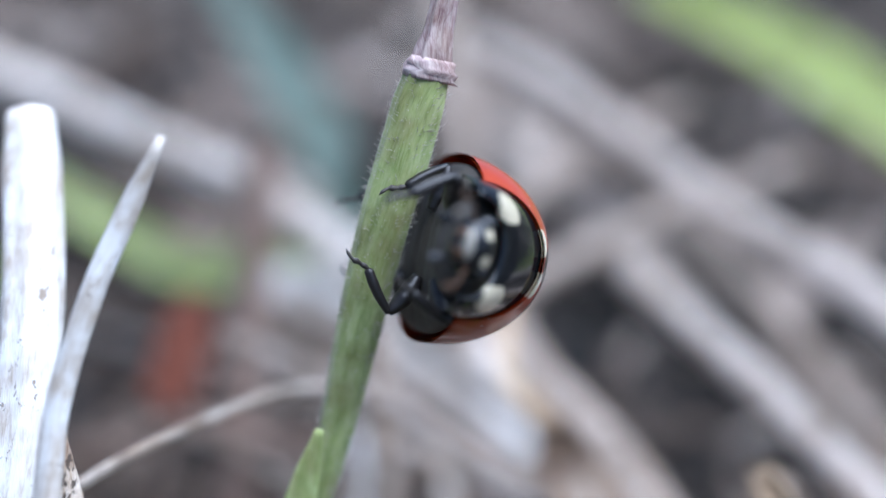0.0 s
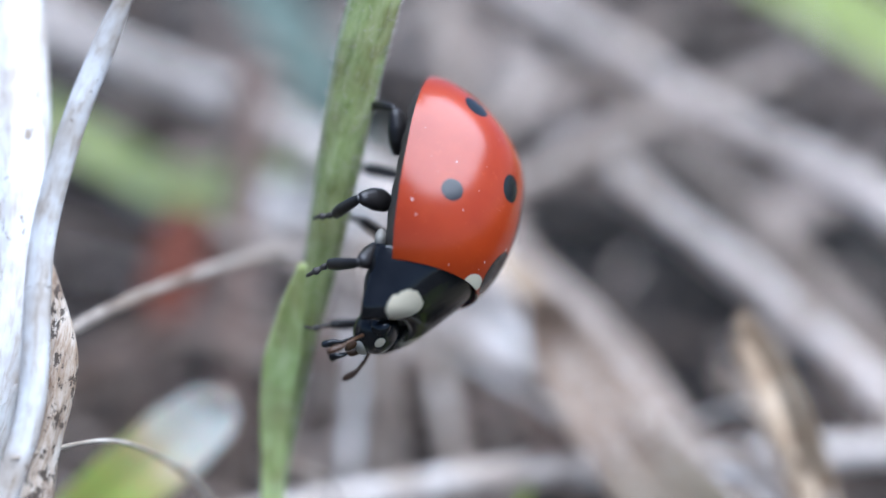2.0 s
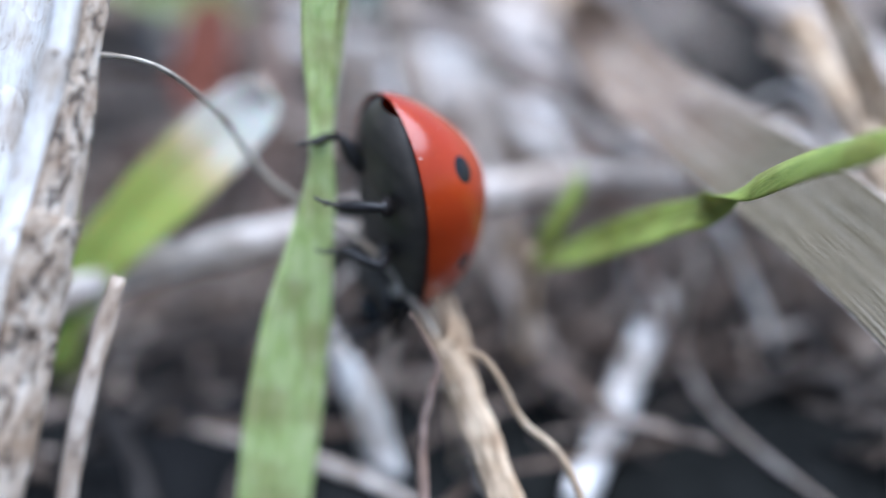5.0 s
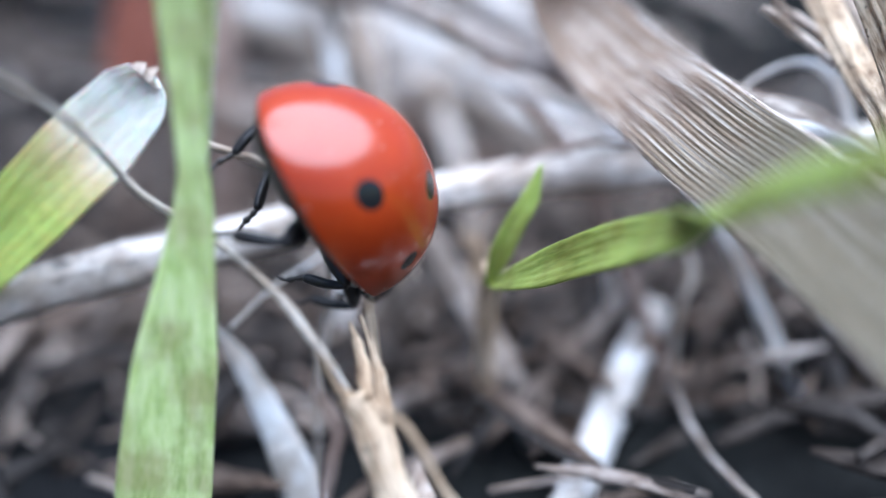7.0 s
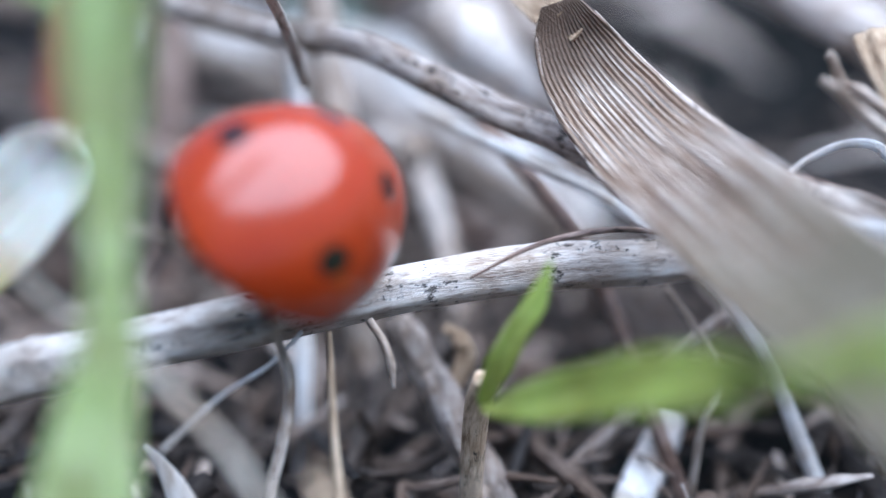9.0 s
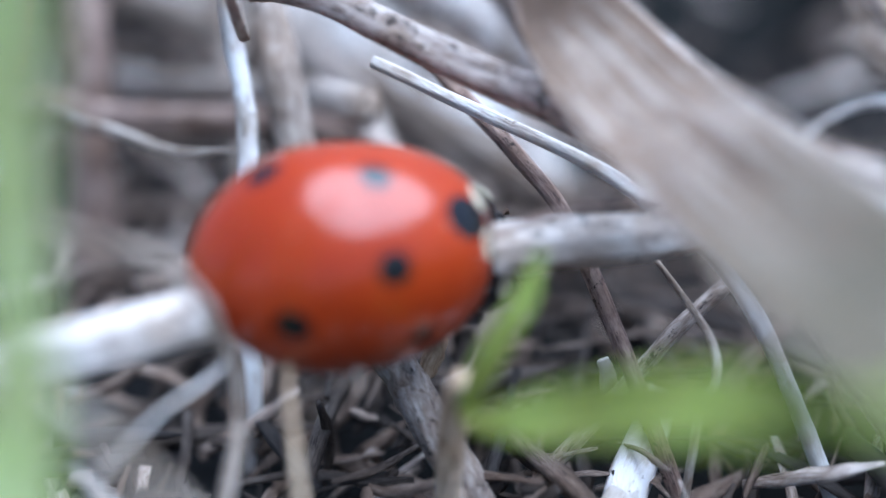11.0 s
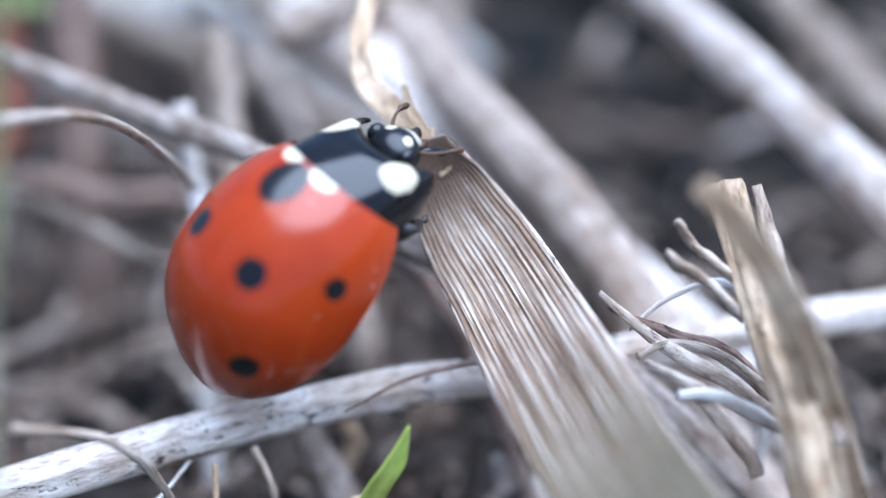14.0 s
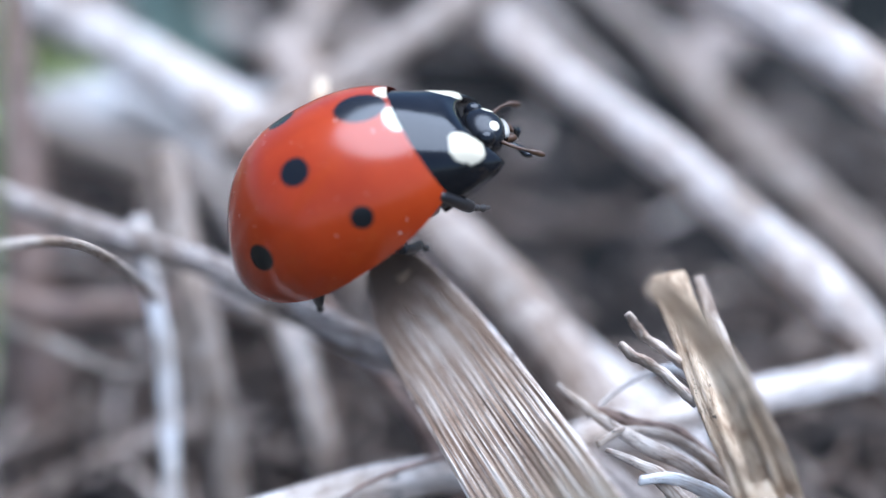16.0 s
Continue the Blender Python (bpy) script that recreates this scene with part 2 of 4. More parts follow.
def skin(name, pieces, smooth=True):
    """One mesh from one or more lofts."""
    verts, faces, fuv = [], [], []
    for v, f, u in pieces:
        k = len(verts)
        verts += [tuple(x * MM for x in p) for p in v]
        faces += [tuple(i + k for i in q) for q in f]
        fuv += u
    me = bpy.data.meshes.new(name)
    me.from_pydata(verts, [], faces)
    uv = me.uv_layers.new(name="UVMap")
    uv.data.foreach_set("uv", np.array(fuv, np.float32).ravel())
    if smooth:
        me.polygons.foreach_set("use_smooth", [True] * len(faces))
    me.update()
    return me


def stalk_ring(r, flat=1.0, ribs=0, depth=0.06, sides=14, wob=0.0, seed=0.0, taper=None):
    """A round or flattened stalk's section with ridges; r may be a function of the way."""
    rr = r if callable(r) else (lambda f: r)

    def section(f):
        out = []
        for j in range(sides):
            a = 2 * math.pi * j / sides
            k = 1 + depth * math.cos(ribs * a) if ribs else 1
            k *= 1 + wob * noise.noise(Vector((f * 9 + seed, math.cos(a) * 1.5, math.sin(a) * 1.5 + seed)))
            out.append((rr(f) * k * math.cos(a), rr(f) * k * flat * math.sin(a)))
        return out

    return section


def blade_ring(w, th=0.12, fold=0.15, ribs=9, rib=0.03, cols=18):
    """A leaf blade's section: width, thickness, depth of its fold and raised veins, all in mm; w and fold may be functions."""
    ww = w if callable(w) else (lambda f: w)
    ff = fold if callable(fold) else (lambda f: fold)

    def section(f):
        half = ww(f) / 2
        top, low = [], []
        for j in range(cols + 1):
            a = -1 + 2 * j / cols
            z = -ff(f) * (1 - abs(a) ** 1.3) * min(1, half)
            e = th * (0.35 + 0.65 * math.sqrt(max(0, 1 - a * a)))
            v = rib * (0.5 + 0.5 * math.cos(a * math.pi * ribs)) * min(1, half)
            top.append((a * half, z + e / 2 + v))
            low.append((a * half, z - e / 2))
        return top + low[::-1]

    return section


def profile(*stops):
    """A function through (fraction, value) stops."""
    x, y = zip(*stops)
    return lambda f: float(np.interp(f, x, y))


def thing(name, me, mat, label, category, group="", kind=""):
    ob = new(name, me)
    me.materials.append(mat)
    return tagged(ob, label, category, group, kind)


def holder(name, label, category, at=(0, 0, 0), group=""):
    ob = new(name)
    ob.location = mm(at)
    return tagged(ob, label, category, group)


def part(name, me, mat, parent, label="", at=None):
    ob = new(name, me)
    me.materials.append(mat)
    ob.parent = parent
    base = Vector(at) * MM if at is not None else -parent.location if parent.parent is None else Vector()
    ob.location = base
    return tagged(ob, label)


def shift(points, d):
    return [tuple(a + b for a, b in zip(p, d)) for p in points]


# ---- ground ----
def ground():
    """One sheet of soil, fine near the middle and out to the horizon."""
    n = 150
    u = np.linspace(-1, 1, n)
    g = np.where(np.abs(u) < 0.5, u / 0.5 * 90, np.sign(u) * (90 + (np.exp((np.abs(u) - 0.5) * 30) - 1) * 60))
    verts = []
    for y in g:
        for x in g:
            near = math.exp(-(x * x + (y - 40) ** 2) / 150.0**2)
            p = Vector((x * 0.12, y * 0.12, 0))
            z = near * (1.6 * noise.fractal(p, 1.0, 2.0, 4) + 0.5 * noise.noise(p * 5)) - 0.6
            verts.append((x * MM, (y + 40) * MM, z * MM))
    faces = [(j * n + i, j * n + i + 1, (j + 1) * n + i + 1, (j + 1) * n + i) for j in range(n - 1) for i in range(n - 1)]
    me = bpy.data.meshes.new("ground")
    me.from_pydata(verts, [], faces)
    me.polygons.foreach_set("use_smooth", [True] * len(faces))
    thing("ground", me, SOIL, "dark crumbly soil under the dry grass litter", "ground", kind="structure")


ground()


# ---- grass shoot on which the beetle climbs down ----
def green_shoot():
    top = holder("grass_shoot", "upright hairy green grass shoot with a withered tip", "grass", (-5.3, 20.9, 0))
    stem = [(-0.73, 25.85, 26.30), (-1.29, 25.30, 23.98), (-1.77, 24.90, 21.73), (-2.14, 24.60, 19.49), (-2.52, 24.35, 17.24), (-2.99, 24.10, 15.22), (-3.37, 23.80, 13.00), (-3.67, 23.50, 11.00)]
    w = profile((0, 0.5), (0.05, 0.6), (0.2, 0.62), (0.4, 0.54), (0.6, 0.42), (0.8, 0.34), (1, 0.26))
    part("stem", skin("stem", [loft(stem, stalk_ring(w, 0.72, 9, 0.05, 36, 0.05), 70)]), GREEN, top, "hairy green stem with fine ridges")
    tip = [(-0.71, 25.85, 26.20), (-0.63, 26.00, 26.80), (-0.47, 26.40, 27.90), (-0.29, 26.80, 29.30), (-0.20, 27.10, 30.70)]
    part("withered_tip", skin("withered_tip", [loft(tip, stalk_ring(profile((0, 0.5), (0.08, 0.42), (0.25, 0.3), (1, 0.2)), 0.75, 6, 0.16, 24, 0.15), 30)]), PURPLE, top, "dry purplish-white tip")
    hem = [(-0.75, 25.84, 26.10), (-0.68, 25.95, 26.60)]
    part("collar", skin("collar", [loft(hem, stalk_ring(profile((0, 0.6), (0.5, 0.64), (1, 0.48)), 0.74, 7, 0.06, 28, 0.25), 8)]), PURPLE, top, "ragged pale collar")
    blade = [(-2.83, 23.75, 17.80), (-3.18, 23.50, 16.20), (-3.51, 23.30, 13.92), (-3.57, 23.00, 11.63), (-3.68, 22.80, 10.20), (-4.08, 22.40, 8.40), (-4.63, 21.90, 6.00), (-5.18, 21.40, 3.20), (-5.68, 20.90, 0.20)]
    bw = profile((0, 0.2), (0.06, 0.6), (0.14, 0.95), (0.22, 0.8), (0.3, 0.6), (0.38, 0.6), (0.5, 1.15), (0.62, 1.8), (0.78, 2.1), (1, 2.0))
    part("blade", skin("blade", [loft(blade, blade_ring(bw, 0.14, 0.22, 5, 0.05, 30), 110, (0.25, -1, 0.1))]), PALEGREEN, top, "pale green folded blade with raised veins")
    hairs = []
    rnd = random.Random(4)
    line, _ = curve_through(stem, 200)
    for _ in range(2200):
        i = rnd.randrange(2, 198)
        f = i / 199
        a = rnd.uniform(0, 2 * math.pi)
        d = np.array([math.cos(a), math.sin(a) * 0.72, 0])
        p = line[i] + d * w(f) * 0.97
        q = p + (d + np.array([0, 0, rnd.uniform(0.1, 0.9)])) * rnd.uniform(0.08, 0.2)
        hairs.append(loft([tuple(p), tuple(q)], stalk_ring(profile((0, 0.009), (1, 0.003)), sides=3), 2, (0.3, 0.4, 0.9)))
    h = part("hairs", skin("hairs", hairs), WHITE, top, "fine white hairs")
    tagged(h, kind="stuff")


green_shoot()


# ---- dry stalks and straws, placed one by one ----
def straw(name, points, r, mat, label, category="straw", flat=0.7, ribs=5, group="", sides=16, n=40, wob=0.12, facing=(0, -1, 0.2), depth=0.06, nodes=()):
    """A straw or stalk; with nodes, the thickened joints are parts of it."""
    ring = stalk_ring(r, flat, ribs, depth, sides, wob, points[0][0])
    if not nodes:
        return thing(name, skin(name, [loft(points, ring, n, facing)]), mat, label, category, group)
    top = holder(name, label, category, points[-1], group)
    part("shaft", skin("shaft", [loft(points, ring, n, facing)]), mat, top)
    line, _ = curve_through(points, 200)
    rr = r if callable(r) else (lambda f: r)
    for f in nodes:
        k = max(4, min(195, int(f * 199)))
        w = rr(f)
        m = max(2, int(2.2 * w / (np.linalg.norm(line[k + 1] - line[k]) + 1e-6)))
        seg = [tuple(line[max(0, k - m)]), tuple(line[k]), tuple(line[min(199, k + m)])]
        part("node", skin("node", [loft(seg, stalk_ring(profile((0, w * 0.97), (0.3, w * 1.05), (0.5, w * 1.12), (0.7, w * 1.05), (1, w * 0.97)), flat, ribs, depth, sides, wob * 0.6, f * 7), 10, facing)]), mat, top, "swollen joint")
    return top


straw("thick_dry_stalk", [(-11, 27.95, 24.05), (-10, 24.75, 20.55), (-9.72, 22.75, 17.55), (-9.98, 21.25, 14.95), (-10.42, 19.5, 12.03), (-11.0, 17.69, 9.24), (-11.35, 16.49, 7.3), (-13.0, 11.69, -0.4)], profile((0, 0.6), (0.05, 0.72), (0.5, 0.78), (1, 0.8)), WHITE, "thick bleached dead stalk with brown streaks", "stalk", 0.8, 7, n=80, sides=28, wob=0.08, nodes=(0.42,))
straw("bark_strip", [(-9.3, 23.4, 18.8), (-8.25, 21.37, 16.55), (-8.43, 19.67, 14.22), (-8.76, 18.03, 11.78), (-9.32, 16.52, 9.41), (-9.78, 15.36, 7.57), (-11.8, 10.34, -0.4)], profile((0, 0.1), (0.15, 0.46), (0.5, 0.64), (1, 0.74)), SPECK, "strip of brown speckled bark along the dead stalk", "bark", 0.7, 6, n=70, sides=20, wob=0.35, nodes=(0.45,))
straw("pointed_straw", [(-6.4, 23.5, 25), (-7.1, 23.1, 23.3), (-7.8, 22.4, 21.5), (-8.39, 21.38, 18.89), (-8.39, 19.97, 15.85), (-8.72, 19.11, 14.29), (-9.37, 17.89, 12.03), (-10.03, 16.41, 9.68), (-10.7, 15.34, 7.62), (-13.41, 11.25, -0.4)], profile((0, 0.10), (0.06, 0.26), (0.3, 0.3), (1, 0.34)), WHITE, "bleached white straw with a frayed point", n=60, ribs=3, wob=0.1, nodes=(0.55,))
straw("cut_straw", [(-7.47, 17.61, 10.22), (-8.22, 15.65, 7.46), (-9, 14, 3.2), (-9.3, 13.8, -0.4)], profile((0, 0.17), (0.1, 0.2), (1, 0.24)), STRAW, "thin cut straw stub standing upright", ribs=4)
straw("leaning_straw", [(-10.6, 22.6, 14.6), (-8.6, 24.6, 15.6), (-6.4, 26.8, 16.0), (-4.4, 29.2, 15.8), (-3.0, 31.6, 14.6), (-2.4, 33.6, 12.6), (-2.2, 35.4, 10.4)], 0.14, STRAW, "thin arched pale straw", n=60)
straw("dry_tendril", [(-8.6, 19, 14.9), (-7.2, 21.3, 14), (-6.2, 22.9, 12.4), (-5.7, 23.9, 10.9), (-5.2, 24.1, 10), (-4.2, 24.1, 9.2), (-3.2, 23.4, 8.8), (-2.1, 22.5, 8.2), (-1.4, 22.1, 7.3), (-1.1, 22, 6.9), (-0.7, 21.8, 6.2)], profile((0, 0.045), (0.4, 0.075), (0.55, 0.09), (0.9, 0.1), (1, 0.04)), TENDRIL, "thin kinked dry tendril bridging the stalks", "tendril", n=90, wob=0.45, sides=10)
straw("fallen_stalk", [(-13.5, 25.9, 5.4), (-8.5, 27.4, 6.3), (-3.8, 28.9, 6.75), (-1.35, 29.75, 6.9), (1.2, 30.45, 7.05), (3.8, 31.0, 7.15), (6.1, 31.45, 7.05), (8.5, 32.1, 7.0), (12.45, 33.3, 6.8), (18.45, 35.2, 6.3)], profile((0, 0.6), (0.5, 0.56), (1, 0.5)), BLEACHED, "long fallen pale straw stalk with black specks", "stalk", 0.8, 6, n=110, sides=26, wob=0.18, nodes=(0.2, 0.86))
straw("peeling_fibre", [(2.05, 29.7, 7.55), (3.65, 30.2, 8.15), (5.45, 30.6, 8.3), (7.05, 30.9, 7.95)], profile((0, 0.03), (0.5, 0.08), (1, 0.05)), BROWN, "thin brown fibre peeling off the fallen stalk", "fibre", sides=8)
straw("thin_upright_straw", [(-3.0, 38.4, 11.4), (-2.74, 37.4, 9.42), (-2.6, 36.9, 8.5), (-2.5, 36.3, 7.3), (-2.65, 34.2, 3.26), (-2.7, 33.0, -0.3)], 0.24, WHITE, "thin white straw standing behind the fallen stalk", n=60, wob=0.2, nodes=(0.3, 0.6))
straw("weathered_stalk", [(-8.75, 40.3, 12.1), (-3.85, 37.7, 11.4), (-0.75, 35.6, 11.4), (1.05, 34.6, 10.8), (2.85, 33.7, 10.1), (5.15, 32.7, 9.3), (9.25, 31.2, 6.9), (13.7, 30, 2.43), (15.46, 30.46, -0.29)], profile((0, 0.35), (0.5, 0.42), (1, 0.45)), GREY, "grey weathered stem covered in dark specks", "stalk", n=90, sides=22, wob=0.2, nodes=(0.25,))
straw("grey_straw", [(1.65, 37.2, 9.7), (2.65, 36, 8.8), (4.05, 34.5, 7.6), (5.15, 33.2, 6.3), (6.95, 31, 2.1), (7.75, 30, -0.3)], 0.2, BROWN, "thin grey-brown straw lying aslant", n=40, nodes=(0.5,))
straw("thin_pale_straw", [(0.65, 36.2, 9.5), (3.35, 34.7, 8.6), (6.25, 33.1, 7.5), (8.95, 31.6, 5.1), (11.45, 30, -0.3)], profile((0, 0.14), (1, 0.2)), WHITE, "thin pale straw with brown flecks", n=50, wob=0.3, nodes=(0.45,))
straw("pale_stub", [(7.4, 32.6, 1.9), (6.0, 29.8, 1.0), (4.6, 26.6, 0.2), (3.2, 23.4, -0.4)], profile((0, 0.46), (0.2, 0.56), (1, 0.56)), WHITE, "thick pale broken stalk lying on the soil", "stalk", ribs=4, nodes=(0.4,))
straw("thin_upright_stick", [(-1.12, 29.03, 6.56), (-0.96, 27.71, 5.57), (-0.74, 26.39, 4.25), (-0.45, 25.6, 1.6), (-0.4, 25.2, -0.3)], profile((0, 0.07), (1, 0.12)), TAN, "thin upright dry stick with dark nodes", "stick", n=50, wob=0.35, sides=10)
straw("white_bent_straw", [(-5.2, 27.7, 4.5), (-4.7, 27.4, 4.0), (-3.95, 26.6, 3.0), (-3.2, 25.8, 1.6), (-2.5, 24.8, -0.4)], profile((0, 0.06), (0.2, 0.3), (0.6, 0.5), (1, 0.55)), WHITE, "short white flattened straw with a pointed end", flat=0.25, wob=0.04, nodes=(0.75,))
straw("white_thread", [(-4.4, 26.4, 5.25), (-3.35, 27.4, 5.9), (-2.4, 28.3, 6.15), (-1.75, 29.2, 6.5)], 0.05, WHITE, "taut white plant thread", "thread", sides=8)
straw("hanging_thread", [(-4.35, 26.6, 10.2), (-3.15, 27.1, 9.5), (-2.65, 27.3, 9), (-2.15, 27.8, 7.5), (-1.95, 28, 5.5), (-2.45, 27, 3.2), (-2.75, 26.5, -0.2)], profile((0, 0.1), (1, 0.14)), STRAW, "kinked hanging dry thread", "thread", n=60, wob=0.4, sides=10, nodes=(0.55,))
straw("thorn_splinter", [(-0.25, 29.5, 6.6), (0.1, 29.0, 6.3), (0.25, 28.8, 5.9), (0.3, 28.7, 5.3)], profile((0, 0.1), (0.7, 0.1), (1, 0.04)), STRAW, "short pale splinter hanging from the fallen stalk", "splinter", sides=8)
straw("woody_stick", [(0.15, 32.6, 5), (0.65, 32.1, 4.3), (1.45, 31.2, 3.2), (2.45, 29.9, 1.7), (3.65, 28.6, -0.3)], profile((0, 0.3), (0.1, 0.42), (1, 0.5)), GREY, "grey woody stick split at its end", "stick", n=50, wob=0.35, sides=20, nodes=(0.35,))
straw("broken_hook", [(1.35, 32.6, 4.7), (1.75, 32.2, 4.6), (1.9, 31.9, 4.1), (1.65, 31.7, 3.5)], profile((0, 0.08), (0.4, 0.26), (1, 0.2)), TAN, "small hooked fragment of broken wood", "fragment", wob=0.5)
straw("curled_fibre", [(7.05, 32.8, 5.7), (7.65, 32.1, 5), (8.05, 31.2, 4.5), (8.05, 30.6, 3.9), (7.65, 30.2, 3.1), (7.45, 30, 0)], profile((0, 0.06), (0.5, 0.12), (1, 0.1)), STRAW, "curled pale fibre above the litter", "fibre", sides=8)
straw("pale_chip", [(5.8, 32, 3.55), (5.95, 32, 3.05), (6.05, 31.9, 2.15)], profile((0, 0.14), (0.5, 0.22), (1, 0.2)), WHITE, "small white wood chip standing in the litter", "chip", flat=0.4)
straw("slanting_straw", [(4.25, 30.6, 1.3), (6.05, 31.6, 2.7), (7.65, 32.4, 4.1), (9.05, 33.2, 4.9)], 0.2, GREY, "slanting grey straw across the litter", n=30)


# ---- withering green leaf with a bleached end ----
def withering_leaf():
    pts = [(-13.2,26,3.6),(-11.2,26.4,6.6),(-9.8,26.7,8.0),(-8.3,27.1,9.3),(-7.2,27.5,10.2),(-6.2,27.7,11.1),(-5.75,27.8,11.6)]
    w = profile((0, 0.9), (0.3, 1.6), (0.6, 2.2), (0.82, 2.3), (0.94, 1.9), (0.985, 1.3), (1, 0.6))
    top = holder("withering_leaf", "broad green leaf with a yellowed and bleached white end", "leaf", pts[0])
    part("blade", skin("blade", [loft(pts, blade_ring(w, 0.16, 0.3, 6, 0.04, 26), 80, (0.33, -0.62, 0.7))]), BIGLEAF, top)
    part("midrib", skin("midrib", [loft(shift(pts[:-1], (-0.1, 0.2, -0.16)), stalk_ring(profile((0, 0.1), (1, 0.05)), 0.7, sides=10), 60, (0.33, -0.62, 0.7))]), BIGLEAF, top, "midrib")
    # ragged shreds at the withered end
    end = np.array(pts[-1])
    for k in range(1, 4):
        a = end + np.array((0.35, 0.1, -0.5)) * (k - 2) * 0.42 - np.array((0.35, 0.5, 0.2)) * 0.35
        c = a + np.array((0.25, 0.35, 0.15)) * (0.55 + 0.3 * (k * 7 % 3))
        part("ragged_shred", skin("ragged_shred", [loft([tuple(a), tuple((a + c) / 2 + np.array((0, -0.05, 0.04))), tuple(c)], blade_ring(profile((0, 0.4), (0.5, 0.3), (1, 0.05)), 0.03, 0.03, 2, 0.01, 8), 10, (0.33, -0.62, 0.7))]), PALE, top, "bleached ragged shred")


withering_leaf()


# ---- wide dry leaf up which the beetle climbs ----
LEAF_FACE = (-0.42, -0.25, 0.87)


def wide_leaf():
    top = holder("wide_dry_leaf", "wide ribbed dry grass leaf with a dark torn end", "leaf", (13.95, 14, 0))
    pts = [(4.2, 33.4, 12.9), (4.5, 33.0, 12.0), (5.05, 32.2, 11.2), (5.8, 31.0, 10.5), (6.4, 29.4, 10.25), (7.0, 27.7, 10.1), (7.65, 26.0, 9.85), (9.1, 23.0, 9.3), (11.2, 19.6, 7.7), (13.6, 16.4, 4.6), (16.0, 13.4, -0.4)]
    w = profile((0, 0.9), (0.02, 1.6), (0.05, 2.1), (0.1, 2.5), (0.2, 2.7), (0.5, 2.85), (1, 2.6))
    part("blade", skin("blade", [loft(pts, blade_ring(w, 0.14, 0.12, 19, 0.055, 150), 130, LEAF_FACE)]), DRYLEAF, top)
    strips = [
        ([(4.2, 33.5, 12.75), (3.95, 34.15, 12.45), (3.35, 34.75, 12.9), (2.64, 35.4, 13.4), (2.42, 36.3, 14.05), (2.6, 37.6, 14.7), (2.7, 38.9, 15.2)], 0.62),
        ([(4.3, 33.3, 12.7), (4.05, 33.8, 12.9), (3.75, 34.2, 13.3), (3.6, 34.5, 13.8)], 0.3),
        ([(4.6, 33.0, 12.2), (4.35, 33.6, 12.3), (4.2, 34.1, 12.1)], 0.34),
    ]
    for strip, sw in strips:
        part("torn_strip", skin("torn_strip", [loft(strip, blade_ring(profile((0, sw * 1.2), (0.5, sw), (1, sw * 0.5)), 0.06, 0.12, 4, 0.02, 14), 40, (-0.5, -0.6, 0.6), lambda f: 50 * f)]), TAN, top, "curled torn strip")
    line, _ = curve_through(pts, 60)
    for s, rr in ((-1, 0.055), (1, 0.03)):
        # thickened pale margins of the blade
        tan = np.gradient(line, axis=0)
        tan /= np.linalg.norm(tan, axis=1)[:, None]
        f0 = np.array(LEAF_FACE)
        out = f0 - tan * (tan @ f0)[:, None]
        out /= np.linalg.norm(out, axis=1)[:, None]
        side = np.cross(tan, out)
        edge = line + side * (s * np.array([w(i / 59) for i in range(60)]) / 2)[:, None]
        part("margin", skin("margin", [loft([tuple(p) for p in edge[1::3]], stalk_ring(profile((0, 0.02), (0.1, rr), (1, rr)), 0.8, 0, 0, 8, 0.5, s * 3.0), 90, LEAF_FACE)]), PALE, top, "pale thickened margin")
    # a dew glint on the blade, shaped as a small white bead
    drop = skin("grain", [loft([(7.95, 27.55, 10.3), (7.9, 27.5, 10.48)], stalk_ring(profile((0, 0.08), (0.5, 0.11), (1, 0.03)), sides=10), 6)])
    part("grain", drop, WHITE, top, "tiny white bead standing for a dew glint")


wide_leaf()


# ---- young sprout with two blades ----
def sprout():
    top = holder("young_sprout", "young green sprout with two blades growing out of the litter", "grass", (1.95, 29.4, 0))
    sheath = [(1.95, 29.4, -0.3), (2, 29.11, 2.36), (2.15, 28.8, 4.6), (2.4, 28.4, 5.7)]
    part("sheath", skin("sheath", [loft(sheath, stalk_ring(profile((0, 0.25), (1, 0.32)), 0.8, 5, 0.05), 24)]), TAN, top, "brownish sheath")
    long_blade = [(2.3, 27.6, 5.55), (2.55, 26.3, 6.35), (3.46, 25.2, 7.22), (4.82, 23.9, 8.36), (5.93, 22.4, 9.39), (6.8, 20.6, 10.7), (7.6, 19, 11.85), (8.3, 17.7, 12.65), (9.1, 16.6, 13.35)]
    w = profile((0, 0.2), (0.1, 0.45), (0.22, 0.95), (0.4, 1.15), (0.52, 0.95), (0.6, 0.55), (0.7, 0.85), (0.9, 0.95), (1, 0.4))
    part("long_blade", skin("long_blade", [loft(long_blade, blade_ring(w, 0.1, 0.2, 5, 0.03, 24), 90, (0.0, -0.7, 0.7), lambda f: 175 * max(0.0, min(1.0, (f - 0.5) / 0.16)))]), LIME, top, "long twisted yellow-green blade")
    short = [(2.28, 27.4, 5.7), (2.58, 27.3, 6.6), (2.98, 27.4, 7.4), (3.38, 27.6, 8), (3.7, 27.9, 8.8)]
    part("short_blade", skin("short_blade", [loft(short, blade_ring(profile((0, 0.3), (0.3, 0.62), (0.75, 0.5), (1, 0.06)), 0.1, 0.28, 3, 0.03, 16), 40, (0.3, -1, 0.2))]), LIME, top, "short pointed green blade")


sprout()


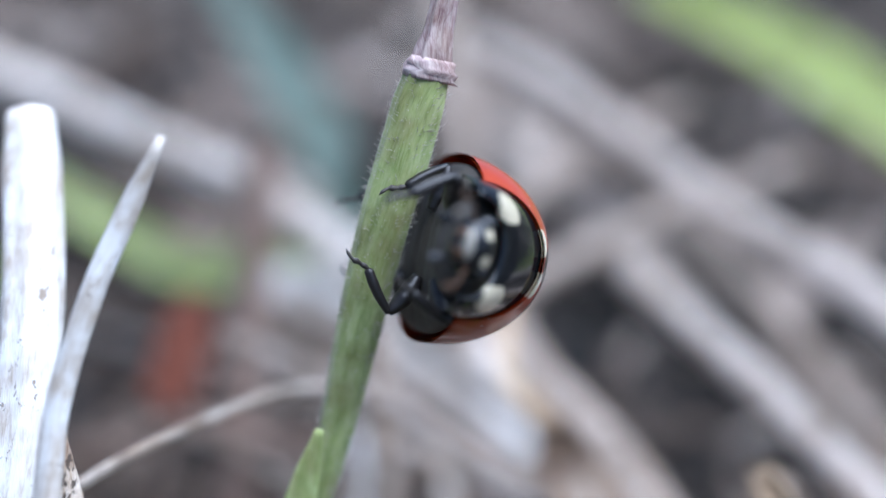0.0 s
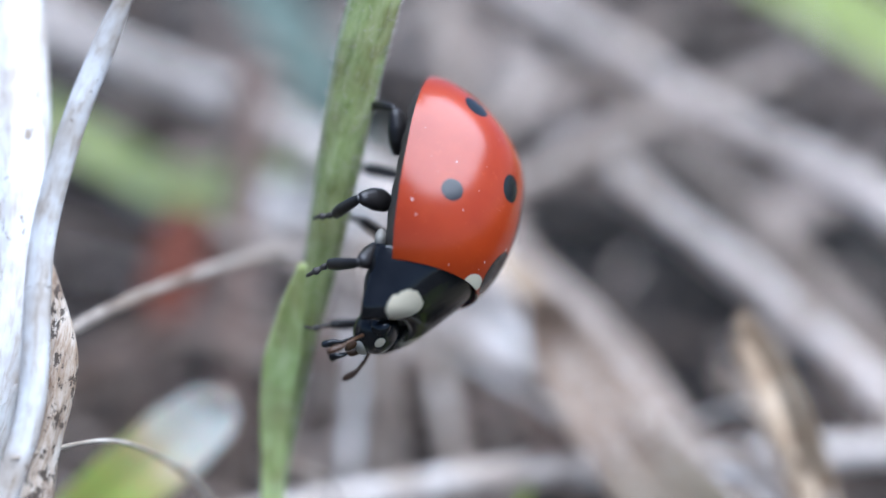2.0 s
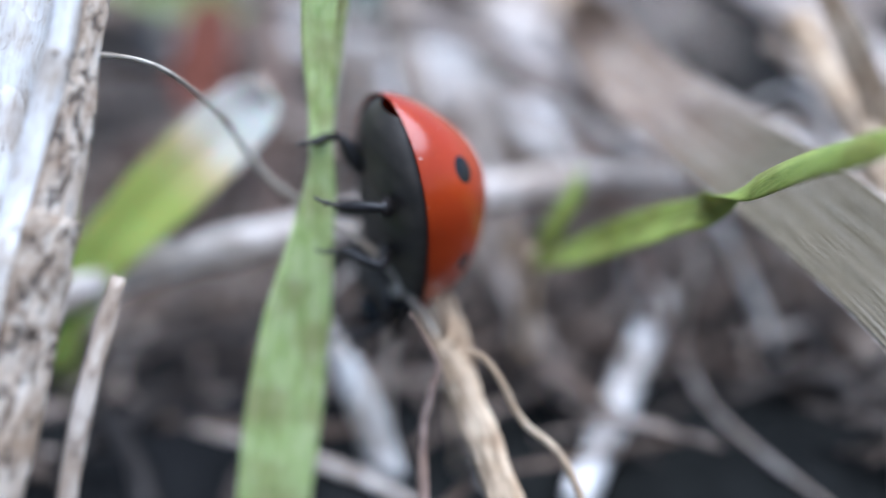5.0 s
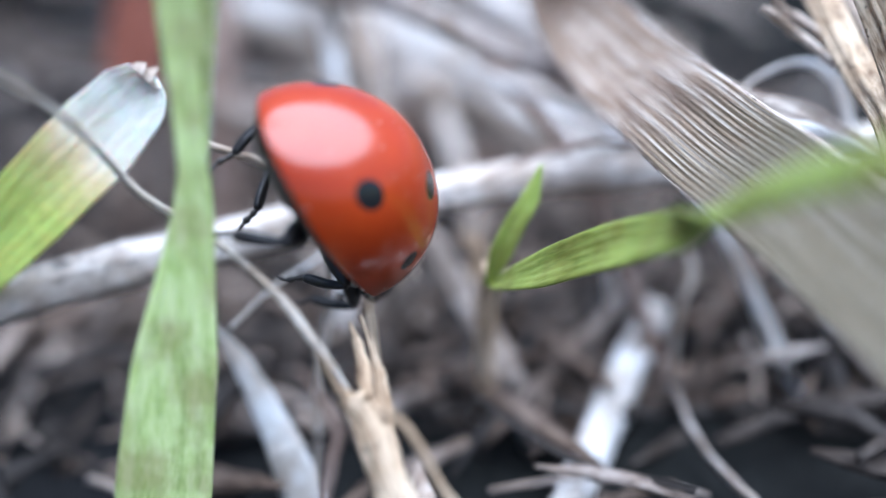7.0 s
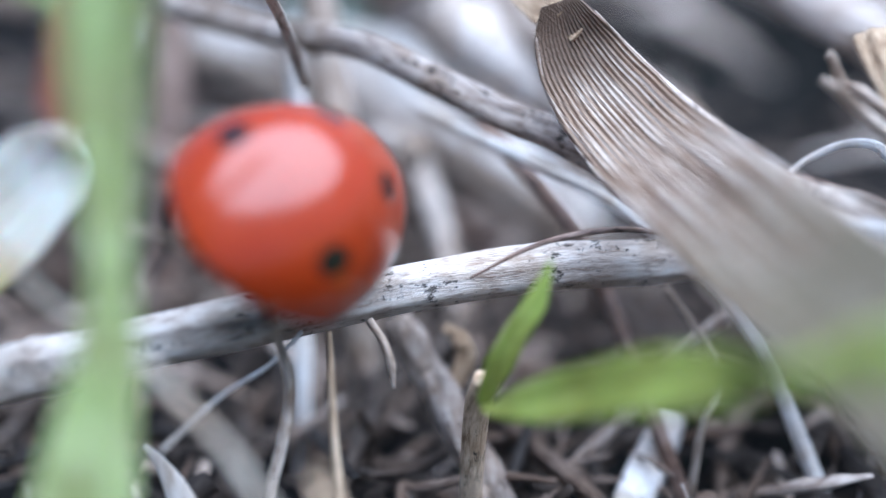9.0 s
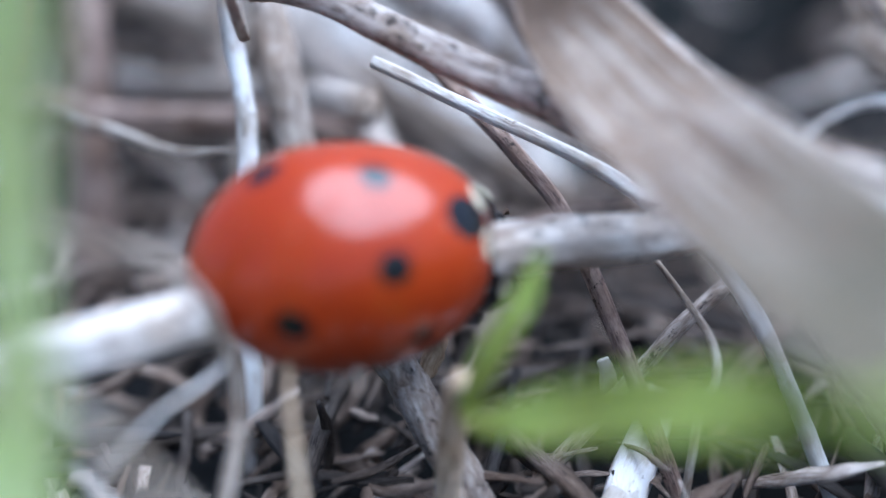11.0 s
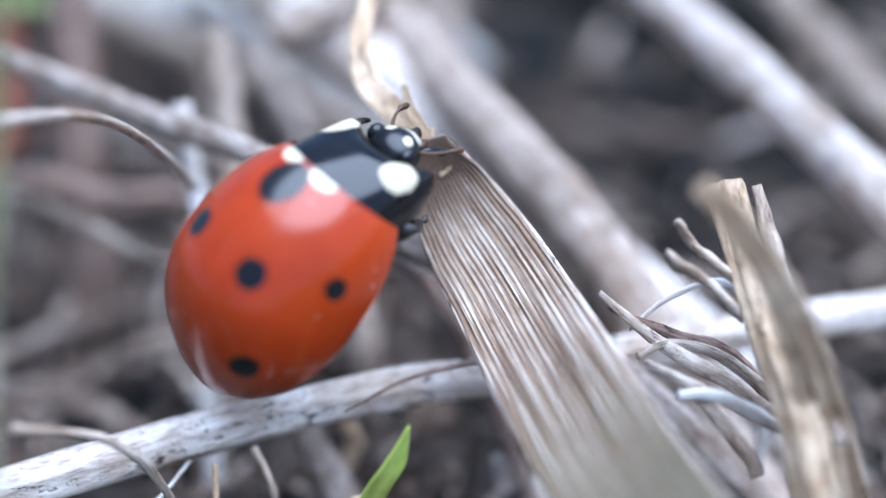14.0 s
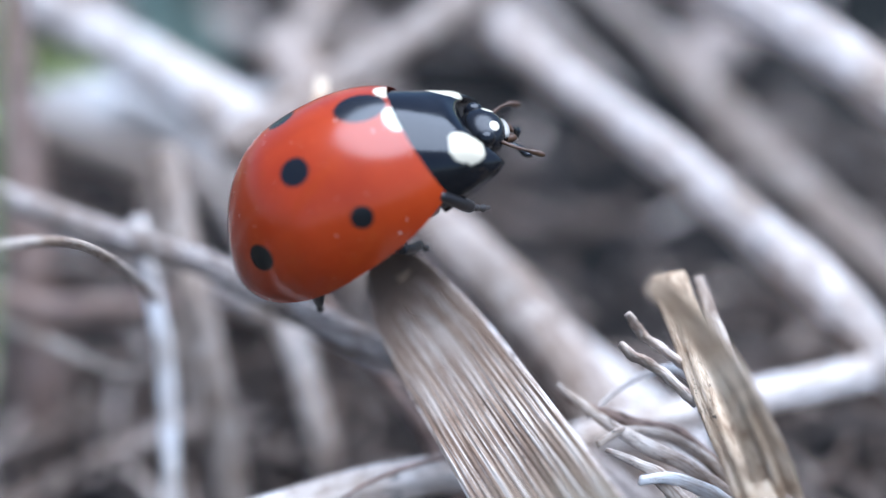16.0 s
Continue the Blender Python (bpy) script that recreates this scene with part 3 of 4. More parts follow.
# ---- split dry stalk in the middle ----
def split_stalk():
    top = holder("split_stalk", "split tan stalk end with two splintered prongs", "stalk", (1.7, 16.4, 0))
    part("stump", skin("stump", [loft([(1.70, 16.40, -0.40), (0.91, 18.88, 3.21), (-0.09, 20.94, 5.28), (-0.40, 21.48, 5.78), (-0.67, 21.74, 6.09)], stalk_ring(profile((0, 0.42), (0.6, 0.44), (0.85, 0.4), (1, 0.26)), 0.35, 7, 0.12, 26, 0.35), 50)]), TAN, top)
    for pts, r in (
        ([(-0.63, 21.61, 5.86), (-0.86, 21.84, 6.22), (-1.17, 22.11, 6.58), (-1.44, 22.43, 6.91)], profile((0, 0.24), (0.5, 0.17), (1, 0.09))),
        ([(-0.31, 21.57, 5.82), (-0.38, 22.02, 6.27), (-0.50, 22.56, 6.68), (-0.77, 23.19, 7.12)], profile((0, 0.26), (0.5, 0.19), (0.8, 0.12), (1, 0.03))),
        ([(-0.04, 21.66, 5.64), (-0.11, 22.20, 6.22), (-0.27, 22.74, 6.72), (-0.54, 23.37, 7.17)], profile((0, 0.14), (0.7, 0.08), (1, 0.03))),
        ([(0.13, 21.39, 5.19), (0.09, 21.93, 5.91), (-0.04, 22.38, 6.45)], profile((0, 0.12), (1, 0.04))),
        ([(-0.77, 21.66, 5.95), (-0.44, 21.61, 6.09), (-0.18, 21.57, 6.32)], profile((0, 0.1), (1, 0.07))),
    ):
        part("prong", skin("prong", [loft(pts, stalk_ring(lambda f, r=r: 0.8 * r(f), 0.45, 5, 0.18, 14, 0.5, pts[0][0]), 26)]), TAN, top, "splintered prong")
    straw("hairy_twig", [(-1.33, 20.03, 7.94), (-1.03, 20.07, 7.27), (-0.70, 19.94, 6.53), (-0.87, 19.70, 5.86), (-1.15, 19.21, 4.23), (-0.93, 16.53, -0.30)], profile((0, 0.04), (0.4, 0.13), (1, 0.16)), BROWN, "thin bristly brown twig", "twig", n=50, wob=0.5, sides=10)
    straw("curved_tan_fibre", [(0.04, 20.52, 6.61), (0.50, 20.44, 6.36), (0.92, 20.19, 5.78), (1.41, 19.86, 4.87), (2.64, 19.04, 3.67), (3.81, 16.53, -0.30)], profile((0, 0.08), (1, 0.12)), TAN, "thin curved tan fibre", "fibre", sides=8)


split_stalk()


# ---- broken stalk with splinters, beside the wide leaf ----
def broken_stalk():
    top = holder("broken_stalk", "broken straw-coloured stalk with bent splinters at its top", "stalk", (13.6, 23.6, 0))
    part("stem", skin("stem", [loft([(11.10, 32.00, 12.40), (11.18, 31.10, 11.90), (11.30, 30.10, 11.35), (11.55, 28.50, 10.60), (11.90, 26.40, 9.60), (12.64, 24.51, 5.98), (13.60, 23.60, -0.40)], stalk_ring(profile((0, 0.34), (0.01, 0.38), (0.3, 0.4), (0.5, 0.46), (1, 0.6)), 0.45, 5, 0.2, 30, 0.22), 90)]), TAN, top, "tan stalk")
    for pts, r in (
        ([(9.40, 29.95, 11.95), (9.65, 29.65, 11.80), (10.25, 29.80, 11.28), (11.15, 29.20, 10.60)], 0.13),
        ([(9.70, 30.55, 12.35), (10.10, 30.70, 11.65), (10.35, 30.30, 11.58), (11.15, 30.00, 11.00)], 0.12),
        ([(11.80, 32.00, 12.30), (11.85, 31.50, 12.00), (11.95, 30.40, 11.55), (12.20, 28.70, 10.80), (12.55, 26.40, 9.60)], 0.17),
        ([(11.45, 31.40, 11.95), (11.55, 30.30, 11.30), (11.85, 28.60, 10.50), (12.25, 26.70, 9.50)], 0.13),
    ):
        part("splinter", skin("splinter", [loft(pts, stalk_ring(profile((0, r * 0.6), (0.15, r), (1, r * 0.9)), 0.6, 3, 0.15, 12, 0.45, r), 30)]), STRAW, top, "pale splinter")


broken_stalk()
straw("curly_strand", [(12.15, 28.4, 8.1), (11.85, 28.5, 8.4), (10.95, 28.9, 9), (9.95, 29.3, 9.4), (9.05, 30, 9.7), (8.15, 30.9, 10.1)], profile((0, 0.16), (0.5, 0.2), (1, 0.07)), STRAW, "curly dry strand of torn grass", "strand", flat=0.35, n=50)
straw("curly_strand", [(12.25, 28.7, 8.1), (11.95, 28.9, 8.5), (11.35, 29.4, 8.9), (10.55, 29.7, 9.3), (9.55, 29.6, 9.6), (8.85, 29.3, 9.5)], profile((0, 0.18), (1, 0.1)), STRAW, "curly dry strand of torn grass", "strand", flat=0.4, n=50)
straw("white_shred", [(12.45, 27.8, 8), (12.15, 27.9, 8.3), (11.25, 28.2, 8.8), (10.35, 28.2, 9.3), (9.55, 28, 9.5)], profile((0, 0.05), (0.4, 0.2), (1, 0.12)), WHITE, "white torn shred of straw", "shred", flat=0.3)
straw("curly_strand", [(11.35, 27.3, 7.7), (11.15, 27.5, 8.1), (10.55, 28, 8.8), (9.95, 28.5, 9.3), (8.95, 28.9, 9.7)], profile((0, 0.16), (0.5, 0.2), (1, 0.05)), STRAW, "curly dry strand of torn grass", "strand", flat=0.3, n=50, wob=0.4)
straw("brown_shred", [(12.55, 29.2, 7.7), (12.25, 29.4, 8), (11.15, 30, 8.9), (9.85, 30.1, 9.4), (8.35, 30.7, 9.8)], profile((0, 0.14), (0.5, 0.22), (1, 0.06)), BROWN, "brown torn shred of straw", "shred", flat=0.3, n=50, wob=0.4)
straw("frayed_thread", [(-12.0, 41.6, 6.0), (-9.4, 40.4, 7.1), (-6.6, 38.8, 6.9), (-4.6, 37.4, 6.8), (-2.8, 36.4, 7.2)], profile((0, 0.1), (0.7, 0.16), (1, 0.05)), STRAW, "thin frayed straw thread", "thread", flat=0.4, n=50, wob=0.4)
straw("arched_strand", [(8.8, 30.25, 9.5), (9.6, 30.75, 9.9), (10.6, 31.15, 10.1), (11.5, 31.45, 9.8), (12.1, 31.35, 8.8), (12.6, 30.95, 6.2), (12.85, 31.57, -0.3)], profile((0, 0.05), (0.4, 0.18), (1, 0.16)), WHITE, "arched flat white strand", "strand", flat=0.35, n=60)


# ---- farther straws and blades ----
FAR = [
    ("pale_far_straw", [(-32, 62, 19.1), (-17.7, 56.7, 15.66), (-10.2, 52.9, 14.05), (-3.3, 47.6, 12.12), (6, 41, 7.55), (14, 36, 2), (17, 34, -0.4)], 1.25, BLEACHED, "thick pale straw leaning across the litter"),
    ("pale_far_straw", [(-3, 66, 20.7), (3.4, 62.9, 19.3), (9.2, 57.5, 16.83), (13.7, 50.8, 14.96), (19.5, 42, 13.4), (27, 32, 7), (33, 25, -0.4)], 1.05, PALE, "broad pale straw leaning across the litter"),
    ("far_straw", [(-1, 43, 11.25), (3.7, 46.5, 12.38), (8.3, 49.7, 13.92), (12.5, 52.4, 15.08), (19, 57, 16.25)], 0.8, DULL, "pale straw slanting over others"),
    ("far_straw", [(0.5, 50.5, 10.57), (2.9, 53.7, 13.02), (8.3, 59.1, 15.45), (14, 65, 17.1)], 0.7, DULL, "pale straw slanting over others"),
    ("pale_far_straw", [(0.5, 49, 12.65), (3.6, 43.8, 10.33), (6.7, 39.4, 8.89), (9, 36, 7.4), (13, 31, 2.5), (15, 29, -0.4)], 1.1, DULL, "thick pale straw leaning across the litter"),
    ("pale_far_straw", [(8, 51, 13.05), (11.1, 46.5, 11.47), (14.6, 41.4, 9.89), (18.7, 36, 7), (25, 29, -0.4)], 0.9, PALE, "pale dead straw leaning across the litter"),
    ("brown_upright_stem", [(-8.5, 48.6, 17.17), (-8.5, 46.6, 11.77), (-8.7, 44.5, 6.03), (-9, 42.5, -0.4)], 0.95, BROWN, "upright pale brown stem"),
    ("far_straw", [(-2.6, 42, 11.9), (-2.2, 40.2, 9.87), (-1.4, 37.4, 6), (-1, 35, -0.4)], 0.62, DULL, "upright bleached straw among the litter"),
    ("far_straw", [(-1.2, 66, 23.1), (-0.4, 62.9, 19.6), (1.5, 56.5, 12.08), (3, 52, 2.5), (4, 50, -0.4)], 1.0, DULL, "upright bleached straw among the litter"),
    ("pale_far_straw", [(11, 67, 13.1), (15.6, 60.4, 9.7), (19.1, 54, 7), (21.8, 48, 4.9), (24.6, 41.7, 3.04), (28, 35, -0.4)], 0.9, DULL, "thick pale straw lying slantwise"),
    ("far_straw", [(-4.8, 49.2, 8.14), (-4.4, 47, 5.25), (-3.8, 44, 2.24), (-3.2, 42, -0.4)], 0.55, DULL, "upright bleached straw among the litter"),
    ("far_straw", [(3.6, 61, 8.6), (4, 58.5, 6.37), (4.3, 55, 3.35), (4.6, 52, -0.4)], 0.95, DULL, "upright bleached straw among the litter"),
    ("pale_far_straw", [(-14, 59.4, 6.13), (-6.8, 55.4, 4.93), (-0.7, 50.9, 3.96), (5, 46.5, 1.96), (9, 44, -0.4)], 0.85, DULL, "pale straw lying over the litter"),
    ("pale_far_straw", [(-28.5, 78.7, 2.7), (-15.2, 70.2, 3.7), (-9, 63.6, 4.2), (-2.4, 56.8, 4.86), (4, 51, 1.45), (7, 48, -0.4)], 1.7, WHITE, "thick white straw lying slantwise"),
    ("grey_far_straw", [(-24, 64, 0.34), (-16.8, 58.1, 1.9), (-11.8, 53.7, 3.32), (-6, 47.2, 4.94), (-1.5, 41.6, 6.66), (0.5, 39, 7.15)], 0.6, PALE, "long pale grey straw aslant over the litter"),
    ("brown_far_straw", [(-16, 43.5, 3.67), (-10.6, 42.8, 6.18), (-7.5, 42.2, 5.87), (-4, 42.2, 5.67), (-0.8, 43, 4.85), (3, 44, 1.46)], 0.55, BROWN, "brown dead stem lying across the straws"),
    ("far_straw", [(-3.9, 55, 5.55), (-3.1, 53, 5.45), (-1.3, 47.6, 5.32), (0.3, 42.7, 5.5), (1.5, 39, 2.87), (2, 37, -0.4)], 0.5, PALE, "pale straw slanting over others"),
    ("pale_far_straw", [(-20, 66, 4.6), (-13.6, 64.4, 4.1), (-5.9, 62.7, 3.7), (1, 62, 3.7), (6, 61, 0.86)], 1.3, WHITE, "thick white straw lying flat"),
]
for k, (name, pts, r, mat, label) in enumerate(FAR):
    straw(name, pts, r * 0.82, mat, label, flat=0.6, ribs=5, n=46, wob=0.2, group="leaning straws", nodes=(0.3 + 0.05 * (k % 7),))


def far_blade(name, pts, w, mat, label, facing=(0, -0.8, 0.6)):
    top = holder(name, label, "grass", pts[-1])
    part("blade", skin("blade", [loft(pts, blade_ring(profile((0, w * 0.5), (0.3, w), (0.8, w), (1, w * 0.3)), 0.2, 0.3, 4, 0.04, 14), 36, facing)]), mat, top)
    part("midrib", skin("midrib", [loft(pts, stalk_ring(profile((0, 0.05), (0.5, 0.14), (1, 0.2)), 0.8, sides=8), 36, facing)]), mat, top, "raised midrib")


far_blade("lime_grass_blade", [(13.0, 79, 22.3), (19.8, 71.5, 20.4), (25.7, 65.1, 17.6), (31.0, 58.5, 14.2), (37, 50, 7.6), (42, 46, -0.4)], 4.6, LIME, "broad yellow-green grass blade arching over the litter")
far_blade("bluish_grass_blade", [(-16, 73.5, 22.1), (-13.1, 71.2, 18.9), (-8.8, 67.2, 14.3), (-6.1, 64.1, 10.7), (-4, 61, 3.1), (-3, 59, -0.4)], 3.4, DULLGREEN, "dull bluish-green grass blade")
far_blade("low_green_blade", [(-24, 59, 12.65), (-21.3, 57.5, 11.72), (-16.1, 54.6, 9.97), (-11.8, 52.1, 9.7), (-8.5, 50.5, 11.77), (-5, 48.6, 12.27)], 2.2, GREEN, "bent green grass blade among straws")
far_blade("lime_grass_blade", [(-18, 35, 27), (-16.4, 33.6, 23.5), (-14.9, 32.2, 18), (-14.3, 31, 8), (-14.2, 30, -0.4)], 1.6, LIME, "upright yellow-green grass blade")
far_blade("rusty_leaf", [(-11, 46.4, 10.78), (-11.3, 45.8, 9.83), (-11.6, 45.2, 8.52), (-11.9, 44.6, 7.01), (-12.1, 44.2, 5.97)], 2.4, RUST, "rusty red dead leaf", (0.3, -0.9, 0.2))
straw("leaf_stalk", [(-12.1, 44.3, 6.16), (-12.5, 44, 3.1), (-12.8, 43.6, -0.32)], 0.2, BROWN, "thin brown stalk holding a dead leaf", "stalk")
far_blade("dry_tan_leaf", [(9.4, 27.8, 15), (10.2, 27.6, 14.2), (11.4, 27.2, 12.2), (13, 26.6, 8), (15.2, 26, -0.3)], 0.9, TAN, "curled tan dry leaf", (-0.3, -0.9, 0.3))


# ---- litter ----
def litter(name, label, count, seed, box, top, size, thick, lean):
    """Straw litter in one object: bent straws and flat shreds that lie over one another."""
    rnd = random.Random(seed)
    pieces = []
    for _ in range(count):
        x, y = rnd.uniform(*box[0]), rnd.uniform(*box[1])
        length = rnd.uniform(*size)
        a, up = rnd.uniform(0, 2 * math.pi), rnd.gauss(0, lean)
        d = np.array([math.cos(a) * math.cos(up), math.sin(a) * math.cos(up), math.sin(up)])
        z = top * rnd.random() ** 1.7 + 0.1
        z = max(z, abs(d[2]) * length / 2 - 0.6)
        z = min(z, top + 0.5)
        c = np.array([x, y, z])
        bend = np.array([rnd.gauss(0, 0.07), rnd.gauss(0, 0.07), rnd.gauss(0, 0.05)]) * length
        r = rnd.uniform(*thick)
        ring = stalk_ring(profile((0, r * rnd.uniform(0.2, 0.9)), (0.25, r * rnd.uniform(0.8, 1.1)), (0.6, r), (1, r * rnd.uniform(0.1, 0.8))), rnd.choice((0.15, 0.25, 0.5, 0.8)), 3, 0.22, 8, 0.55, rnd.random() * 50)
        pieces.append(loft([c - d * length / 2, c + bend, c + d * length / 2], ring, 9, (0.2, -0.5, 0.85)))
    ob = thing(name, skin(name, pieces), LITTER, label, "litter", kind="stuff")
    return ob


litter("straw_litter", "matted grey and bleached straw litter on the soil", 600, 3, ((-40, 40), (24, 64)), 2.2, (3, 11), (0.08, 0.36), 0.14)
litter("straw_litter", "fine broken bits of straw on the soil", 1400, 5, ((-20, 24), (28.5, 50)), 1.8, (0.6, 3.4), (0.04, 0.22), 0.4)
litter("straw_litter", "tangled taller dry straws behind", 460, 8, ((-110, 110), (66, 220)), 8.0, (14, 48), (0.5, 1.7), 0.3)
litter("straw_litter", "straw litter in the foreground", 420, 9, ((-45, 45), (-40, 23)), 2.0, (4, 14), (0.15, 0.5), 0.12)


# ---- ladybird ----
def wid(x):
    return 2.26 * max(1e-6, 1 - (abs(x + 0.2) / 2.82) ** 2.1) ** 0.58 if x < -0.2 else 2.26 * math.sqrt(1 - ((x + 0.2) / 3.4) ** 2.6)


def hgt(x):
    return 2.48 * max(1e-6, 1 - (abs(x + 0.2) / 2.82) ** 1.95) ** 0.85 if x < -0.2 else 2.48 * math.sqrt(1 - ((x + 0.2) / 3.6) ** 2.4)


def dome(x, deg):
    """A place on the wing cases: x along the body, degrees from the right margin over the top."""
    return (x, -wid(x) * math.cos(radians(deg)), hgt(x) * math.sin(radians(deg)))


def spot_mask(m, vec, spots, wobble=0.1, square=False):
    """1 inside the given ellipses, or rounded blocks (centre, radii in mm), on the body."""
    nz = m.noise(vec, 1600.0, 3.0)
    total = None
    for (cx, cy, cz), (rx, ry, rz) in spots:
        off = m.node("VectorMath", **{})
        off.operation = "SUBTRACT"
        m.link(vec, off.inputs[0])
        off.inputs[1].default_value = (cx * MM, cy * MM, cz * MM)
        div = m.node("VectorMath")
        div.operation = "DIVIDE"
        m.link(off.outputs[0], div.inputs[0])
        div.inputs[1].default_value = (rx * MM, ry * MM, rz * MM)
        if square:
            sq = m.node("SeparateXYZ", Vector=div.outputs[0])
            terms = [m.math("POWER", m.math("ABSOLUTE", sq.outputs[k]), 3.5) for k in ("X", "Y", "Z")]
            dist = m.math("POWER", m.math("ADD", m.math("ADD", terms[0], terms[1]), terms[2]), 1 / 3.5)
        else:
            ln = m.node("VectorMath")
            ln.operation = "LENGTH"
            m.link(div.outputs[0], ln.inputs[0])
            dist = ln.outputs["Value"]
        d = m.math("ADD", dist, m.math("MULTIPLY", m.math("SUBTRACT", nz, 0.5), wobble * 2))
        k = m.ramp(d, [(0.88, (1, 1, 1)), (1.0, (0, 0, 0))])
        total = k if total is None else m.mix(1.0, total, k, "LIGHTEN")
    return total


def elytra_material():
    m = Mat("red_wing_case")
    vec = m.coord("Object")
    lat, mid, rear = (0.89, 28.0), (0.16, 67.0), (-1.6, 41.0)
    black, cream = [], []
    for side in (1, -1):
        for (x, a), r in ((lat, (0.28, 0.28, 0.28)), (mid, (0.37, 0.34, 0.4)), (rear, (0.42, 0.34, 0.34))):
            p = dome(x, a)
            black.append(((p[0], p[1] * side, p[2]), r))
        q = dome(2.47, 72)
        cream.append(((q[0], q[1] * side, q[2]), (0.22, 0.34, 0.4)))
    black.append((dome(1.95, 90), (0.62, 0.5, 0.7)))
    big, small = m.noise(vec, 500.0, 4.0), m.noise(vec, 5200.0, 3.0)
    red = m.ramp(big, [(0.3, (0.33, 0.030, 0.001)), (0.7, (0.42, 0.046, 0.002))])
    red = m.mix(m.ramp(small, [(0.62, (0, 0, 0)), (0.75, (0.3, 0.3, 0.3))]), red, (0.55, 0.09, 0.02))
    col = m.mix(spot_mask(m, vec, cream, 0.12), red, (0.80, 0.70, 0.50))
    col = m.mix(spot_mask(m, vec, black, 0.10), col, (0.008, 0.008, 0.009))
    dust = m.ramp(m.noise(vec, 7500.0, 1.0), [(0.755, (0, 0, 0)), (0.79, (0.75, 0.75, 0.75))])
    col = m.mix(dust, col, (0.75, 0.6, 0.5))
    m.set(Base_Color=col, Roughness=0.5, Specular_IOR_Level=0.1, Coat_Weight=1.0, Coat_IOR=1.54, Coat_Roughness=0.2, Subsurface_Weight=0.05, Subsurface_Scale=0.3 * MM)
    m.bump(m.math("ADD", m.noise(vec, 3000.0, 2.0), m.math("MULTIPLY", big, 0.4)), 0.08, 0.015)
    return m.m


def cuticle(name, col, rough, spots=(), square=False, spot_col=(0.64, 0.56, 0.40)):
    m = Mat(name)
    vec = m.coord("Object")
    n = m.noise(vec, 1500.0, 4.0)
    c = m.ramp(n, [(0.3, tuple(0.7 * v for v in col)), (0.7, tuple(1.4 * v for v in col))])
    if spots:
        c = m.mix(spot_mask(m, vec, spots, 0.34, square), c, spot_col)
    m.set(Base_Color=c, Roughness=rough, Specular_IOR_Level=0.5)
    m.bump(m.noise(vec, 6000.0, 2.0), 0.2, 0.02)
    return m.m


def bug_mesh(name, verts, faces):
    me = bpy.data.meshes.new(name)
    me.from_pydata([tuple(c * MM for c in v) for v in verts], [], faces)
    me.polygons.foreach_set("use_smooth", [True] * len(faces))
    me.update()
    return me


def grid_faces(nu, nv):
    return [(i * nv + j, i * nv + j + 1, (i + 1) * nv + j + 1, (i + 1) * nv + j) for i in range(nu - 1) for j in range(nv - 1)]


